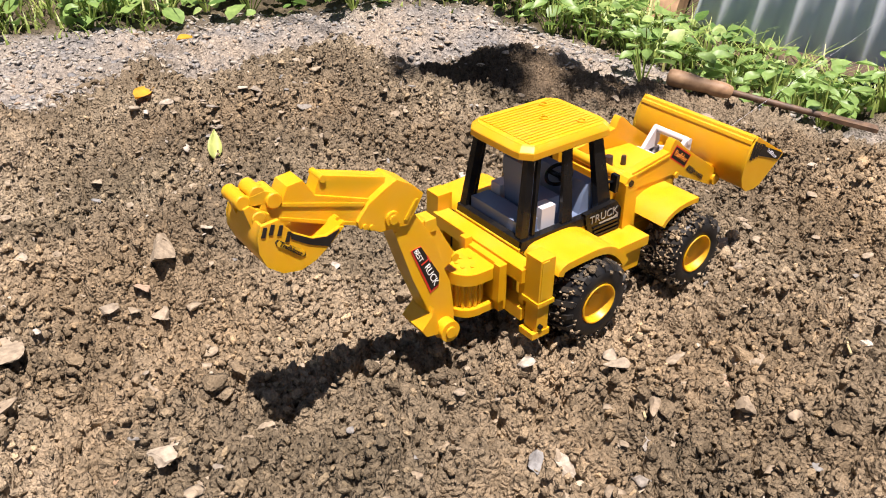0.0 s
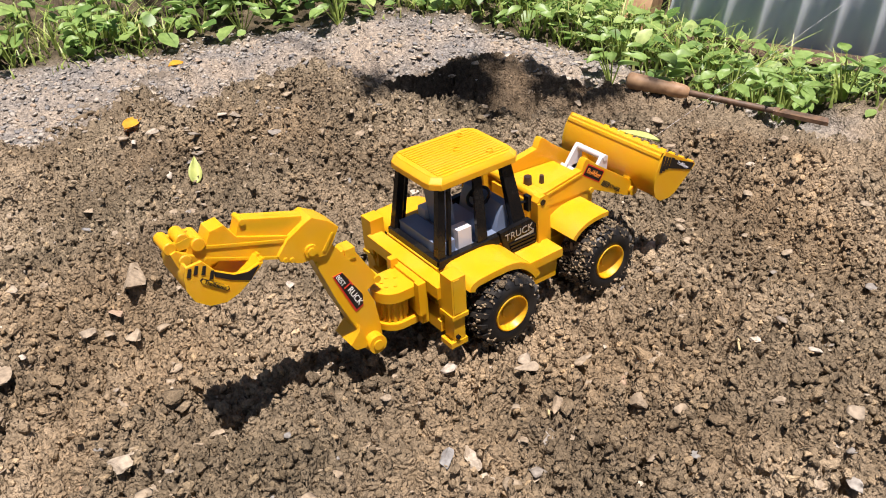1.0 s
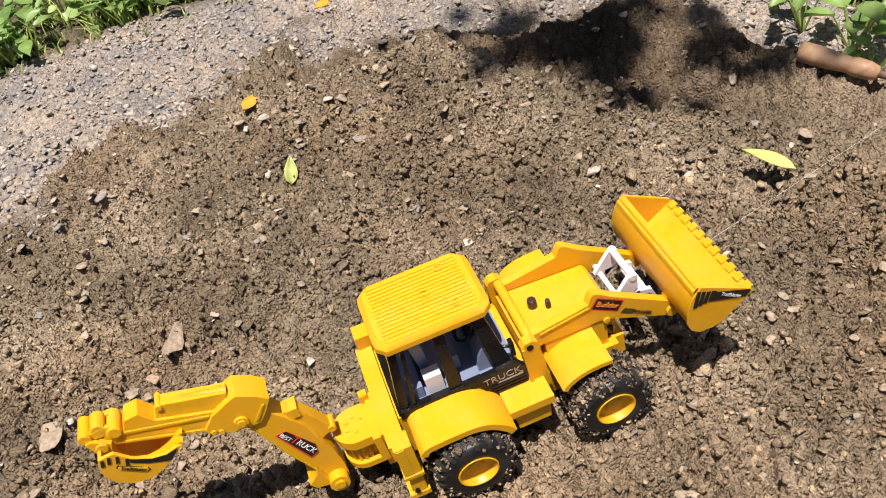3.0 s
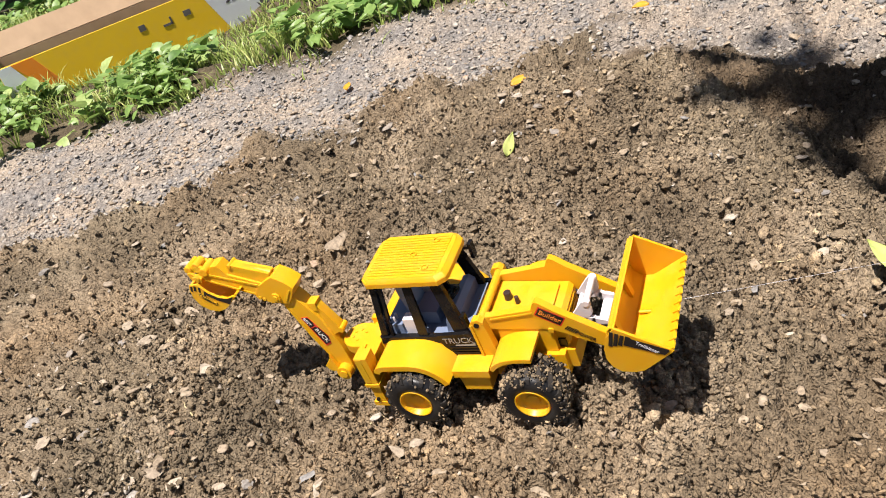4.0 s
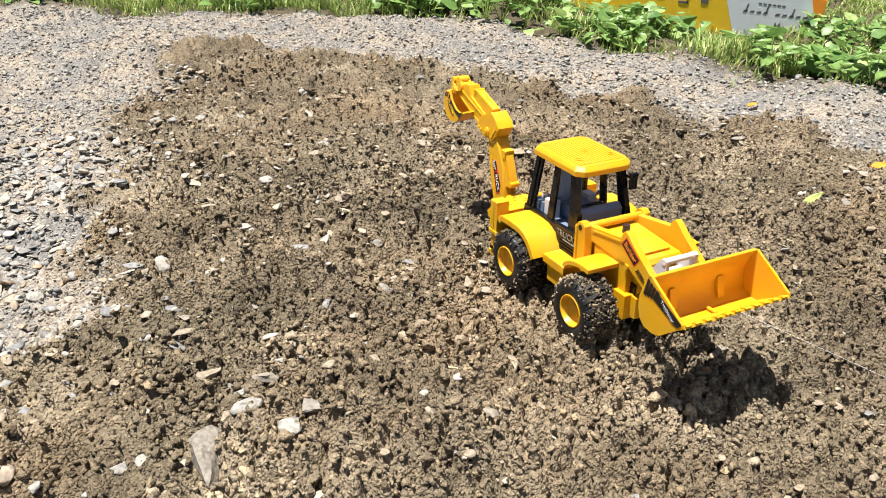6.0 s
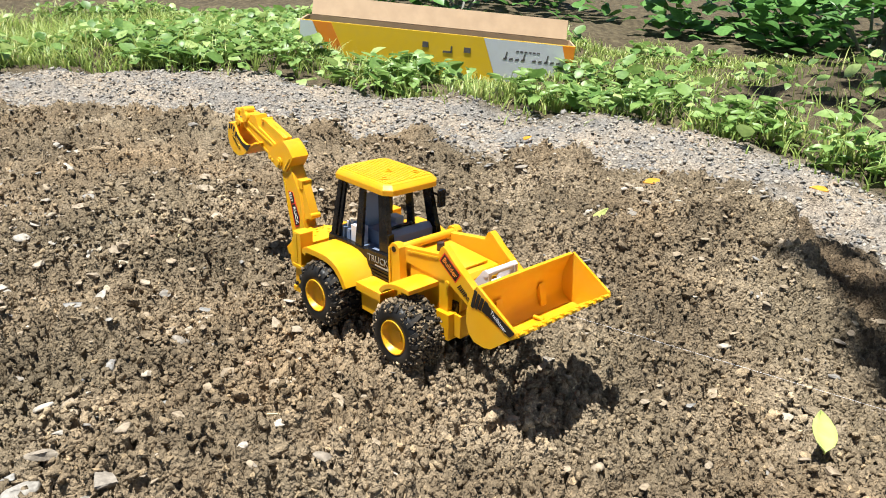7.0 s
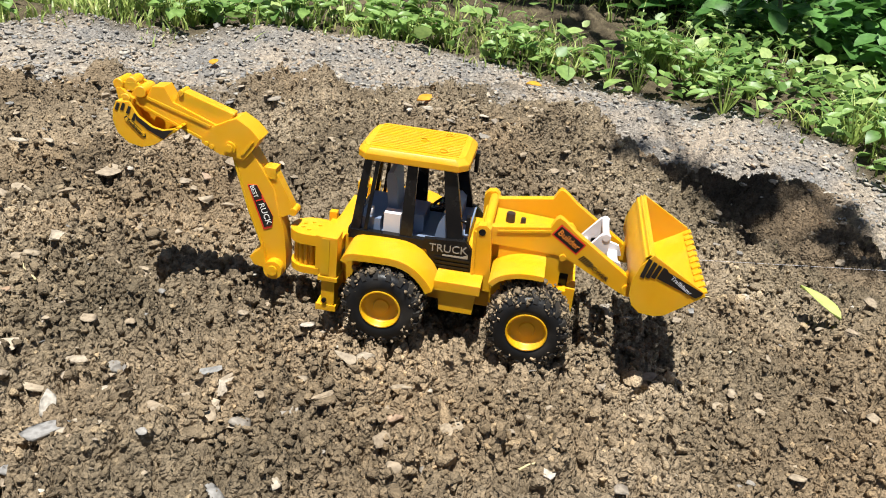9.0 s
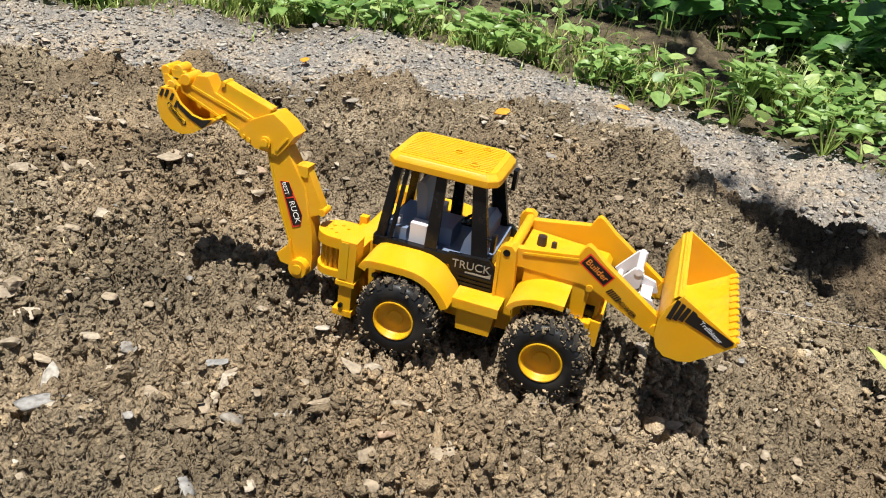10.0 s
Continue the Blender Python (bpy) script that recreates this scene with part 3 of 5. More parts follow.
doors = both("door_panel", door_mesh, BLACK, cab)
lettering("decal_text", "TRUCK", 0.0066, side_text(0.0305, -0.0275, 0.0496, 2), DECAL_GREY, doors[0], "grey word TRUCK")
part("decal_stripe", prism([(0.0275, 0.0452), (0.0418, 0.0452), (0.0418, 0.0480), (0.0390, 0.0462), (0.0275, 0.0460)], -0.0275, -0.0272, 0), DECAL_GREY, doors[0], "grey stripe")


def roof_mesh():
    bm = bmesh.new()
    out = [(-0.0205, -0.0236), (0.0310, -0.0236), (0.0358, -0.0190), (0.0365, -0.0150), (0.0365, 0.0150), (0.0358, 0.0190), (0.0310, 0.0236), (-0.0205, 0.0236), (-0.0252, 0.0185), (-0.0258, 0.0140), (-0.0258, -0.0140), (-0.0252, -0.0185)]
    rings = []
    for z, k in ((0.0938, 0.985), (0.0943, 1.0), (0.0974, 1.0), (0.0979, 0.992), (0.0999, 0.93), (0.1002, 0.915), (0.1008, 0.90)):
        rings.append([bm.verts.new((0.0053 + (x - 0.0053) * k, y * k, z)) for x, y in out])
    for a, b in zip(rings, rings[1:]):
        for i in range(len(out)):
            j = (i + 1) % len(out)
            bm.faces.new((a[i], a[j], b[j], b[i]))
    bm.faces.new(rings[0][::-1])
    bm.faces.new(rings[-1])
    for k in range(15):
        y = -0.0182 + k * 0.0026
        add_box(bm, -0.0195, 0.0300, y - 0.00085, y + 0.00085, 0.1004, 0.10125)
    for x, y in ((0.0200, 0.0138), (0.0076, 0.0), (0.0205, -0.0137)):
        for i in range(20):
            a, b = i * math.tau / 20, (i + 1) * math.tau / 20
            ring = [bm.verts.new((x + r * math.cos(q), y + r * math.sin(q), z)) for q in (a, b) for r, z in ((0.0026, 0.1012), (0.0026, 0.1019), (0.0019, 0.1019), (0.0019, 0.1012))]
            for m in range(3):
                bm.faces.new((ring[m], ring[m + 1], ring[m + 5], ring[m + 4]))
    return bm


part("roof", roof_mesh(), YELLOW, cab, "ribbed yellow roof", crease=16)

# inside the cab
part("floor_tub", box(-0.0230, 0.0335, -0.0210, 0.0210, 0.0480, 0.0495), CABIN, cab, "blue-grey cab floor")
part("seat", box(-0.0030, 0.0130, -0.0105, 0.0105, 0.0494, 0.0600, 0.0022), CABIN, cab, "blue-grey driver's seat")


def back_mesh():
    bm = bmesh.new()
    add_prism(bm, [(-0.0075, 0.0560), (-0.0025, 0.0560), (-0.0045, 0.0800), (-0.0070, 0.0830), (-0.0100, 0.0820), (-0.0105, 0.0780)], -0.0095, 0.0095)
    return soften(bm, 0.0018, 3)


part("backrest", back_mesh(), CABIN, cab, "blue-grey backrest")
part("console", box(-0.0225, -0.0105, -0.0195, 0.0195, 0.0494, 0.0580, 0.0012), CABIN, cab, "blue-grey rear console")
for y in (-0.0165, -0.0130):
    part("control_lever", tube((-0.0165, y, 0.0575), (-0.0165, y, 0.0625), 0.0009), PALE, cab, "pale control lever")
both("side_box", lambda: box(-0.0085, 0.0010, -0.0200, -0.0125, 0.0494, 0.0625, 0.0008), PALE, cab, "pale grey side box")
part("dashboard", prism([(0.0205, 0.0494), (0.0335, 0.0494), (0.0335, 0.0640), (0.0300, 0.0672), (0.0255, 0.0660), (0.0225, 0.0600)], -0.0185, 0.0185, 0.0018), CABIN, cab, "blue-grey dashboard")
part("steering_column", tube((0.0300, 0, 0.0520), (0.0225, 0, 0.0650), 0.0017), BLACK, cab, "black steering column")


def wheel_ring(r, t, m):
    bm = bmesh.new()
    n, k = 24, 8
    g = [[bm.verts.new(m @ Vector(((r + t * math.cos(b)) * math.cos(a), (r + t * math.cos(b)) * math.sin(a), t * math.sin(b)))) for b in (j * math.tau / k for j in range(k))] for a in (i * math.tau / n for i in range(n))]
    for i in range(n):
        for j in range(k):
            bm.faces.new((g[i][j], g[(i + 1) % n][j], g[(i + 1) % n][(j + 1) % k], g[i][(j + 1) % k]))
    add_box(bm, 0.0205, 0.0230, -0.0075, 0.0075, 0.0640, 0.0655)
    return bm


part("steering_wheel", wheel_ring(0.0072, 0.0010, pose(0.0220, 0, 0.0655, 0, -30, 0)), BLACK, cab, "black steering wheel", smooth=True)
part("mirror", box(0.0355, 0.0378, 0.0205, 0.0262, 0.0785, 0.0905, 0.0008), BLACK, cab, "black wing mirror")
part("mirror_stay", tube((0.0290, 0.0195, 0.0880), (0.0365, 0.0215, 0.0870), 0.0009), BLACK, cab)
part("mirror", box(0.0385, 0.0408, -0.0262, -0.0220, 0.0600, 0.0700, 0.0008), BLACK, cab, "black wing mirror")
part("mirror_stay", tube((0.0340, -0.0215, 0.0660), (0.0390, -0.0235, 0.0655), 0.0009), BLACK, cab)


# ------------------------------------------------ wheels
def tyre_mesh():
    bm = bmesh.new()
    prof = [(-0.0113, 0.0110), (-0.0122, 0.0118), (-0.0126, 0.0145), (-0.0124, 0.0178), (-0.0108, 0.0200), (-0.0085, 0.0209), (0.0085, 0.0209), (0.0108, 0.0200), (0.0118, 0.0178), (0.0112, 0.0110)]
    n = 48
    rings = [[bm.verts.new((r * math.cos(i * math.tau / n), y, r * math.sin(i * math.tau / n))) for y, r in prof] for i in range(n)]
    for i in range(n):
        for k in range(len(prof) - 1):
            bm.faces.new((rings[i][k], rings[(i + 1) % n][k], rings[(i + 1) % n][k + 1], rings[i][k + 1]))
    return bm


def lug_mesh(s):
    """One slanting tread lug that runs on to the shoulder."""
    bm, pts = bmesh.new(), []
    for y, r, da in ((0.0004, 0.0206, 0.13), (0.0065, 0.0206, 0.03), (0.0108, 0.0197, -0.04), (0.0121, 0.0178, -0.05)):
        for w in (-0.062, 0.062):
            for h in (0, 0.0019 if y < 0.011 else 0.0010):
                a = da + w
                pts.append(bm.verts.new(((r + h) * math.cos(a), s * (y + (0.0004 if h and y > 0.01 else 0)), (r + h) * math.sin(a))))
    for q in range(3):
        b0, b1 = pts[q * 4:q * 4 + 4], pts[q * 4 + 4:q * 4 + 8]
        bm.faces.new((b0[1], b0[3], b1[3], b1[1]))
        bm.faces.new((b0[0], b0[1], b1[1], b1[0]))
        bm.faces.new((b0[2], b1[2], b1[3], b0[3]))
    bm.faces.new((pts[0], pts[2], pts[3], pts[1]))
    bm.faces.new((pts[12], pts[13], pts[15], pts[14]))
    return bm


def rim_mesh():
    """Dished rim open to the outside (-y), with a stepped hub."""
    bm = bmesh.new()
    prof = [(-0.0116, 0.0114), (-0.0126, 0.0112), (-0.0126, 0.0106), (-0.0122, 0.0103), (-0.0094, 0.0096), (-0.0084, 0.0090), (-0.0080, 0.0080), (-0.0078, 0.0058), (-0.0080, 0.0046), (-0.0090, 0.0041), (-0.0092, 0.0001)]
    n = 40
    rings = [[bm.verts.new((r * math.cos(i * math.tau / n), y, r * math.sin(i * math.tau / n))) for y, r in prof] for i in range(n)]
    for i in range(n):
        for k in range(len(prof) - 1):
            bm.faces.new((rings[i][k], rings[(i + 1) % n][k], rings[(i + 1) % n][k + 1], rings[i][k + 1]))
    add_tube(bm, (0, -0.0070, 0), (0, 0.0110, 0), 0.0111, sides=32)
    return bm


def lump(level, seed, rough=0.35):
    """Points and triangles of one angular crumb or stone of about unit size."""
    bm = bmesh.new()
    bmesh.ops.create_icosphere(bm, subdivisions=level, radius=1)
    rng = np.random.default_rng(seed)
    axes = rng.normal(size=(10, 3))
    axes /= np.linalg.norm(axes, axis=1)[:, None]
    cut = rng.uniform(0.30, 0.70, 10)
    v = np.array([p.co[:] for p in bm.verts])
    for a, c in zip(axes, cut):
        d = v @ a
        v = v - np.outer(np.clip(d - c, 0, None), a)
    v *= (1 + rough * (rng.random((len(v), 1)) - 0.5)) / np.abs(v).max()
    f = np.array([[q.index for q in p.verts] for p in bm.faces])
    bm.free()
    return v, f


def turns(n, rng, tilt=math.pi):
    """Random rotations: any spin, and a tilt of up to so much."""
    a, b, c = rng.uniform(0, math.tau, n), rng.uniform(-tilt, tilt, n), rng.uniform(0, math.tau, n)
    out = np.empty((n, 3, 3))
    ca, sa, cb, sb, cc, sc = np.cos(a), np.sin(a), np.cos(b), np.sin(b), np.cos(c), np.sin(c)
    rz = np.stack([np.stack([ca, -sa, 0 * a], -1), np.stack([sa, ca, 0 * a], -1), np.stack([0 * a, 0 * a, 1 + 0 * a], -1)], 1)
    rx = np.stack([np.stack([1 + 0 * a, 0 * a, 0 * a], -1), np.stack([0 * a, cb, -sb], -1), np.stack([0 * a, sb, cb], -1)], 1)
    r2 = np.stack([np.stack([cc, -sc, 0 * a], -1), np.stack([sc, cc, 0 * a], -1), np.stack([0 * a, 0 * a, 1 + 0 * a], -1)], 1)
    return rz @ rx @ r2


def merged(name, shapes, pos, scale, rot, mat, smooth_faces=False):
    """Many small pieces as one mesh: shape k goes to the pieces k, k + n, ..."""
    vs, fs, base = [], [], 0
    for k, (v, f) in enumerate(shapes):
        idx = np.arange(k, len(pos), len(shapes))
        if not len(idx):
            continue
        p = np.einsum("nij,nvj->nvi", rot[idx], v[None] * scale[idx][:, None, :]) + pos[idx][:, None, :]
        vs.append(p.reshape(-1, 3))
        fs.append((f[None] + (base + np.arange(len(idx)) * len(v))[:, None, None]).reshape(-1, f.shape[1]))
        base += len(idx) * len(v)
    vs, fs = np.concatenate(vs), np.concatenate(fs)
    me = bpy.data.meshes.new(name)
    me.vertices.add(len(vs))
    me.vertices.foreach_set("co", vs.ravel())
    me.loops.add(fs.size)
    me.loops.foreach_set("vertex_index", fs.ravel())
    me.polygons.add(len(fs))
    me.polygons.foreach_set("loop_start", np.arange(len(fs)) * fs.shape[1])
    me.polygons.foreach_set("loop_total", np.full(len(fs), fs.shape[1]))
    me.update(calc_edges=True)
    if smooth_faces:
        me.shade_smooth()
    me.materials.append(mat)
    return new(name, me)


FINE = [lump(1, 100 + k, 0.60) for k in range(12)]
COARSE = [lump(2, 200 + k, 0.55) for k in range(12)]
FLAKES = [lump(2, 240 + k, 0.10) for k in range(12)]


def mud_on_wheel(wheel, seed, count):
    rng = np.random.default_rng(seed)
    a = rng.uniform(0, math.tau, count)
    y = rng.uniform(-0.0125, 0.0115, count)
    r = np.where(np.abs(y) > 0.0105, rng.uniform(0.0165, 0.0212, count), rng.uniform(0.0205, 0.0227, count))
    pos = np.stack([r * np.cos(a), y, r * np.sin(a)], 1)
    s = rng.uniform(0.0004, 0.0017, count) * (1 + (rng.random(count) > 0.9) * 0.8)
    ob = merged("mud", FINE, pos, np.stack([s, s, s * 0.7], 1), turns(count, rng), CRUMB)
    ob.parent = wheel
    ob["label"], ob["kind"] = "dried soil stuck in the tread", "stuff"


LUG_DATA = []


def build_wheel(x, y, z, s, seed, mud):
    wheel = part("wheel", tyre_mesh(), RUBBER, toy, "black tyre caked with soil on a yellow rim", smooth=True)
    wheel.matrix_basis = pose(x, y, z, 0, seed * 37, 0 if s < 0 else 180)
    part("rim", rim_mesh(), YELLOW, wheel, "yellow dished rim", crease=50)
    for side in (-1, 1):
        for i in range(18):
            if len(LUG_DATA) < (1 if side < 0 else 2):
                lug = part("lug", lug_mesh(side), RUBBER, wheel)
                LUG_DATA.append(lug.data)
            else:
                lug = new("lug", LUG_DATA[0 if side < 0 else 1])
                lug.parent = wheel
            lug.matrix_basis = pose(0, 0, 0, 0, -(i + (0.5 if side > 0 else 0)) * 20, 0)
    mud_on_wheel(wheel, seed, mud)


build_wheel(0.0, -0.0450, 0.0220, -1, 1, 800)
build_wheel(0.080, -0.0430, 0.0215, -1, 2, 1700)
build_wheel(0.0, 0.0450, 0.0220, 1, 3, 450)
build_wheel(0.080, 0.0430, 0.0215, 1, 4, 700)


# ------------------------------------------------ digger
def frame_mesh():
    bm = bmesh.new()
    for z0, z1, x0 in ((0.0400, 0.0475, -0.0385), (0.0175, 0.0245, -0.0375)):
        add_box(bm, x0, -0.0290, -0.0400, 0.0320, z0, z1)
    for y in (-0.0380, -0.0015, 0.0285):
        add_box(bm, -0.0345, -0.0290, y, y + 0.0035, 0.0180, 0.0460)
    return soften(bm, 0.0006)


part("rear_frame", frame_mesh(), YELLOW, toy)


def outrigger_mesh(y0, out):
    """A stabiliser leg: sleeve, collar, leg and foot; out is its outer side."""
    bm = bmesh.new()
    add_box(bm, -0.0362, -0.0268, y0 - 0.0052, y0 + 0.0052, 0.0310, 0.0568)
    add_box(bm, -0.0370, -0.0260, y0 - 0.0060, y0 + 0.0060, 0.0305, 0.0330)
    add_box(bm, -0.0352, -0.0278, y0 - 0.0044, y0 + 0.0044, 0.0145, 0.0312)
    add_box(bm, -0.0380, -0.0266, y0 - 0.0050, y0 + 0.0050, 0.0112, 0.0148)
    soften(bm, 0.0006)
    add_box(bm, -0.0352, -0.0310, y0 + out * 0.0050, y0 + out * 0.0056, 0.0345, 0.0560)
    return bm


for y0, out in ((-0.0450, -1), (0.0360, 1)):
    leg = part("outrigger", outrigger_mesh(y0, out), YELLOW, toy)
    part("pin", tube((-0.0332, y0 + out * 0.0040, 0.0178), (-0.0332, y0 + out * 0.0058, 0.0178), 0.0013, bevel=0), BLACK, leg, "dark pin")


def stadium(x0, x1, yc, r, z0, z1, bevel=0.0007):
    """A plate with a round rear end."""
    bm = bmesh.new()
    pts = [(x1, yc - r), (x1, yc + r)] + [(x0 + r - r * math.sin(a), yc + r * math.cos(a)) for a in (i * math.pi / 14 for i in range(15))]
    lo = [bm.verts.new((x, y, z0)) for x, y in pts]
    hi = [bm.verts.new((x, y, z1)) for x, y in pts]
    bm.faces.new(lo)
    bm.faces.new(hi[::-1])
    for i in range(len(pts)):
        j = (i + 1) % len(pts)
        bm.faces.new((lo[i], lo[j], hi[j], hi[i]))
    return soften(bm, bevel)


TY = -0.0140
part("swing_carriage", box(-0.0425, -0.0380, TY - 0.0150, TY + 0.0150, 0.0190, 0.0460, 0.001), YELLOW, toy)
part("carriage_clamp", box(-0.0445, -0.0400, TY - 0.0165, TY - 0.0120, 0.0260, 0.0470, 0.0007), YELLOW, toy)
part("carriage_clamp", box(-0.0445, -0.0400, TY + 0.0105, TY + 0.0150, 0.0260, 0.0500, 0.0007), YELLOW, toy)
turret = part("swing_turret", stadium(-0.0640, -0.0410, TY, 0.0118, 0.0375, 0.0440), YELLOW, toy)
part("lower_plate", stadium(-0.0635, -0.0410, TY, 0.0112, 0.0185, 0.0228), YELLOW, turret)


drum = part("drum", tube((-0.0525, TY, 0.0225), (-0.0525, TY, 0.0380), 0.0080, sides=24, bevel=0), YELLOW, turret)
for k in range(16):
    a = k * math.tau / 16
    cx, cy = -0.0525 + 0.0082 * math.cos(a), TY + 0.0082 * math.sin(a)
    part("rib", tube((cx, cy, 0.0226), (cx, cy, 0.0377), 0.0011, sides=8, bevel=0), YELLOW, turret)
for k in range(5):
    a = 0.5 + k * 1.05
    part("stud", tube((-0.0520 + 0.0050 * math.cos(a), TY + 0.0050 * math.sin(a), 0.0436), (-0.0520 + 0.0050 * math.cos(a), TY + 0.0050 * math.sin(a), 0.0446), 0.0011, sides=10, bevel=0), YELLOW, turret)


def slew(bm):
    """The digger leans a little towards the far side."""
    for v in bm.verts:
        v.co.y += -0.0158 + 0.055 * (v.co.z - 0.02)
    return bm


def boom_mesh():
    bm = bmesh.new()
    foot = [(-0.0712 + 0.0064 * math.cos(a), 0.0178 + 0.0064 * math.sin(a)) for a in (radians(d) for d in (10, -25, -60, -95, -130, -165, -200))]
    add_prism(bm, [(-0.0800, 0.0290), (-0.0884, 0.0510), (-0.0985, 0.0830), (-0.0930, 0.0890), (-0.0860, 0.0850), (-0.0805, 0.0765), (-0.0735, 0.0655), (-0.0700, 0.0500), (-0.0668, 0.0420), (-0.0650, 0.0260)] + foot, -0.0056, 0.0056)
    soften(bm, 0.0008)
    # ram housing on the front edge
    add_prism(bm, [(-0.0815, 0.0765), (-0.0790, 0.0778), (-0.0738, 0.0765), (-0.0722, 0.0735), (-0.0628, 0.0560), (-0.0618, 0.0520), (-0.0700, 0.0480), (-0.0740, 0.0600)], -0.0034, 0.0034)
    add_tube(bm, (-0.0622, -0.0042, 0.0528), (-0.0622, 0.0042, 0.0528), 0.0022, sides=14)
    add_box(bm, -0.0790, -0.0728, -0.0042, 0.0042, 0.0712, 0.0775)
    # flange at the foot
    add_prism(bm, [(-0.0790, 0.0330), (-0.0800, 0.0290), (-0.0862, 0.0230), (-0.0835, 0.0185), (-0.0750, 0.0170)], -0.0085, 0.0085)
    add_tube(bm, (-0.0712, -0.0112, 0.0178), (-0.0712, 0.0090, 0.0178), 0.0056, sides=22)
    add_tube(bm, (-0.0712, -0.0122, 0.0178), (-0.0712, -0.0100, 0.0178), 0.0030, sides=16)
    # shallow rim along the rear edge
    add_prism(bm, [(-0.0800, 0.0300), (-0.0884, 0.0510), (-0.0970, 0.0785), (-0.0957, 0.0785), (-0.0872, 0.0510), (-0.0790, 0.0300)], -0.0061, 0.0061)
    return slew(bm)


boom = part("boom", boom_mesh(), YELLOW, toy)


def skew_patch(pts, y=-0.0056, off=0.0):
    return slew(prism(pts, y - 0.00035 - off, y + 0.0001, 0))


part("decal_edge", skew_patch([(-0.0888, 0.0664), (-0.0832, 0.0670), (-0.0733, 0.0492), (-0.0738, 0.0425), (-0.0788, 0.0402)]), DECAL_RED, boom, "red decal edge")
part("decal", skew_patch([(-0.0880, 0.0664), (-0.0832, 0.0669), (-0.0734, 0.0492), (-0.0740, 0.0436), (-0.0783, 0.0418)], off=0.0002), DECAL_BLACK, boom, "black decal")
for words, size, x, z, mat in (("BEST", 0.0036, -0.0849, 0.0628, DECAL_WHITE), ("T", 0.0075, -0.0815, 0.0582, DECAL_RED), ("RUCK", 0.0050, -0.0780, 0.0502, DECAL_WHITE)):
    t = lettering("decal_text", words, size, side_text(x, -0.00620, z, -66), mat, boom, "word on the boom decal")
    for v in t.data.vertices:
        v.co.y += -0.0158 + 0.055 * (v.co.z - 0.02)


def stick_mesh():
    bm = bmesh.new()
    # elbow bracket
    add_prism(bm, [(-0.0815, 0.0940), (-0.0870, 0.0995), (-0.0950, 0.1042), (-0.0998, 0.1023), (-0.1096, 0.0973), (-0.1157, 0.0904), (-0.1150, 0.0874), (-0.1046, 0.0823), (-0.0906, 0.0813), (-0.0860, 0.0868)], -0.0072, 0.0072)
    # beam
    add_prism(bm, [(-0.1080, 0.0982), (-0.1330, 0.1075), (-0.1378, 0.1155), (-0.1446, 0.1148), (-0.1475, 0.1095), (-0.1560, 0.1110), (-0.1590, 0.1055), (-0.1500, 0.1015), (-0.1376, 0.0965), (-0.1110, 0.0865)], -0.0052, 0.0052)
    soften(bm, 0.0007)
    add_prism(bm, [(-0.0985, 0.1050), (-0.1275, 0.1140), (-0.1300, 0.1135), (-0.1330, 0.1065), (-0.1010, 0.0960)], -0.0036, 0.0036)
    add_tube(bm, (-0.0990, 0, 0.1022), (-0.1285, 0, 0.1105), 0.0034, sides=16)
    add_tube(bm, (-0.1285, -0.0046, 0.1132), (-0.1285, 0.0046, 0.1132), 0.0016, sides=10)
    # raised rims on the beam
    add_prism(bm, [(-0.1105, 0.0975), (-0.1480, 0.1090), (-0.1486, 0.1076), (-0.1112, 0.0961)], -0.0058, 0.0058)
    add_prism(bm, [(-0.1115, 0.0868), (-0.1500, 0.1020), (-0.1494, 0.1032), (-0.1110, 0.0882)], -0.0058, 0.0058)
    # bosses
    add_tube(bm, (-0.0987, -0.0086, 0.0872), (-0.0987, 0.0086, 0.0872), 0.0036, sides=22)
    add_tube(bm, (-0.0987, -0.0094, 0.0872), (-0.0987, 0.0094, 0.0872), 0.0022, sides=18)
    for x, z in ((-0.1092, 0.0862), (-0.1125, 0.0876)):
        add_tube(bm, (x, -0.0080, z), (x, 0.0080, z), 0.0013, sides=12)
    add_prism(bm, [(-0.0848, 0.0925), (-0.0862, 0.0925), (-0.0925, 0.0845), (-0.0910, 0.0838)], -0.0078, 0.0078)
    return slew(bm)


part("dipper_arm", stick_mesh(), YELLOW, toy)


def joint_mesh():
    bm = bmesh.new()
    for x, z, r, w in ((-0.1640, 0.1140, 0.0031, 0.0066), (-0.1572, 0.1150, 0.0034, 0.0050), (-0.1512, 0.1112, 0.0034, 0.0066), (-0.1592, 0.1068, 0.0030, 0.0085)):
        add_tube(bm, (x, -w, z), (x, w, z), r, sides=18)
    # two slim rocker plates, and the bracket that holds the scoop
    for y in (-0.0052, 0.0030):
        add_prism(bm, [(-0.1500, 0.1136), (-0.1545, 0.1158), (-0.1596, 0.1150), (-0.1646, 0.1158), (-0.1658, 0.1128), (-0.1622, 0.1112), (-0.1560, 0.1108), (-0.1510, 0.1090)], y, y + 0.0022)
    for y in (-0.0078, 0.0056):
        add_prism(bm, [(-0.1648, 0.1120), (-0.1622, 0.1128), (-0.1585, 0.1098), (-0.1545, 0.1072), (-0.1560, 0.1035), (-0.1628, 0.1040)], y, y + 0.0022)
    soften(bm, 0.0004, 1)
    return slew(bm)


part("scoop_joint", joint_mesh(), YELLOW, toy)

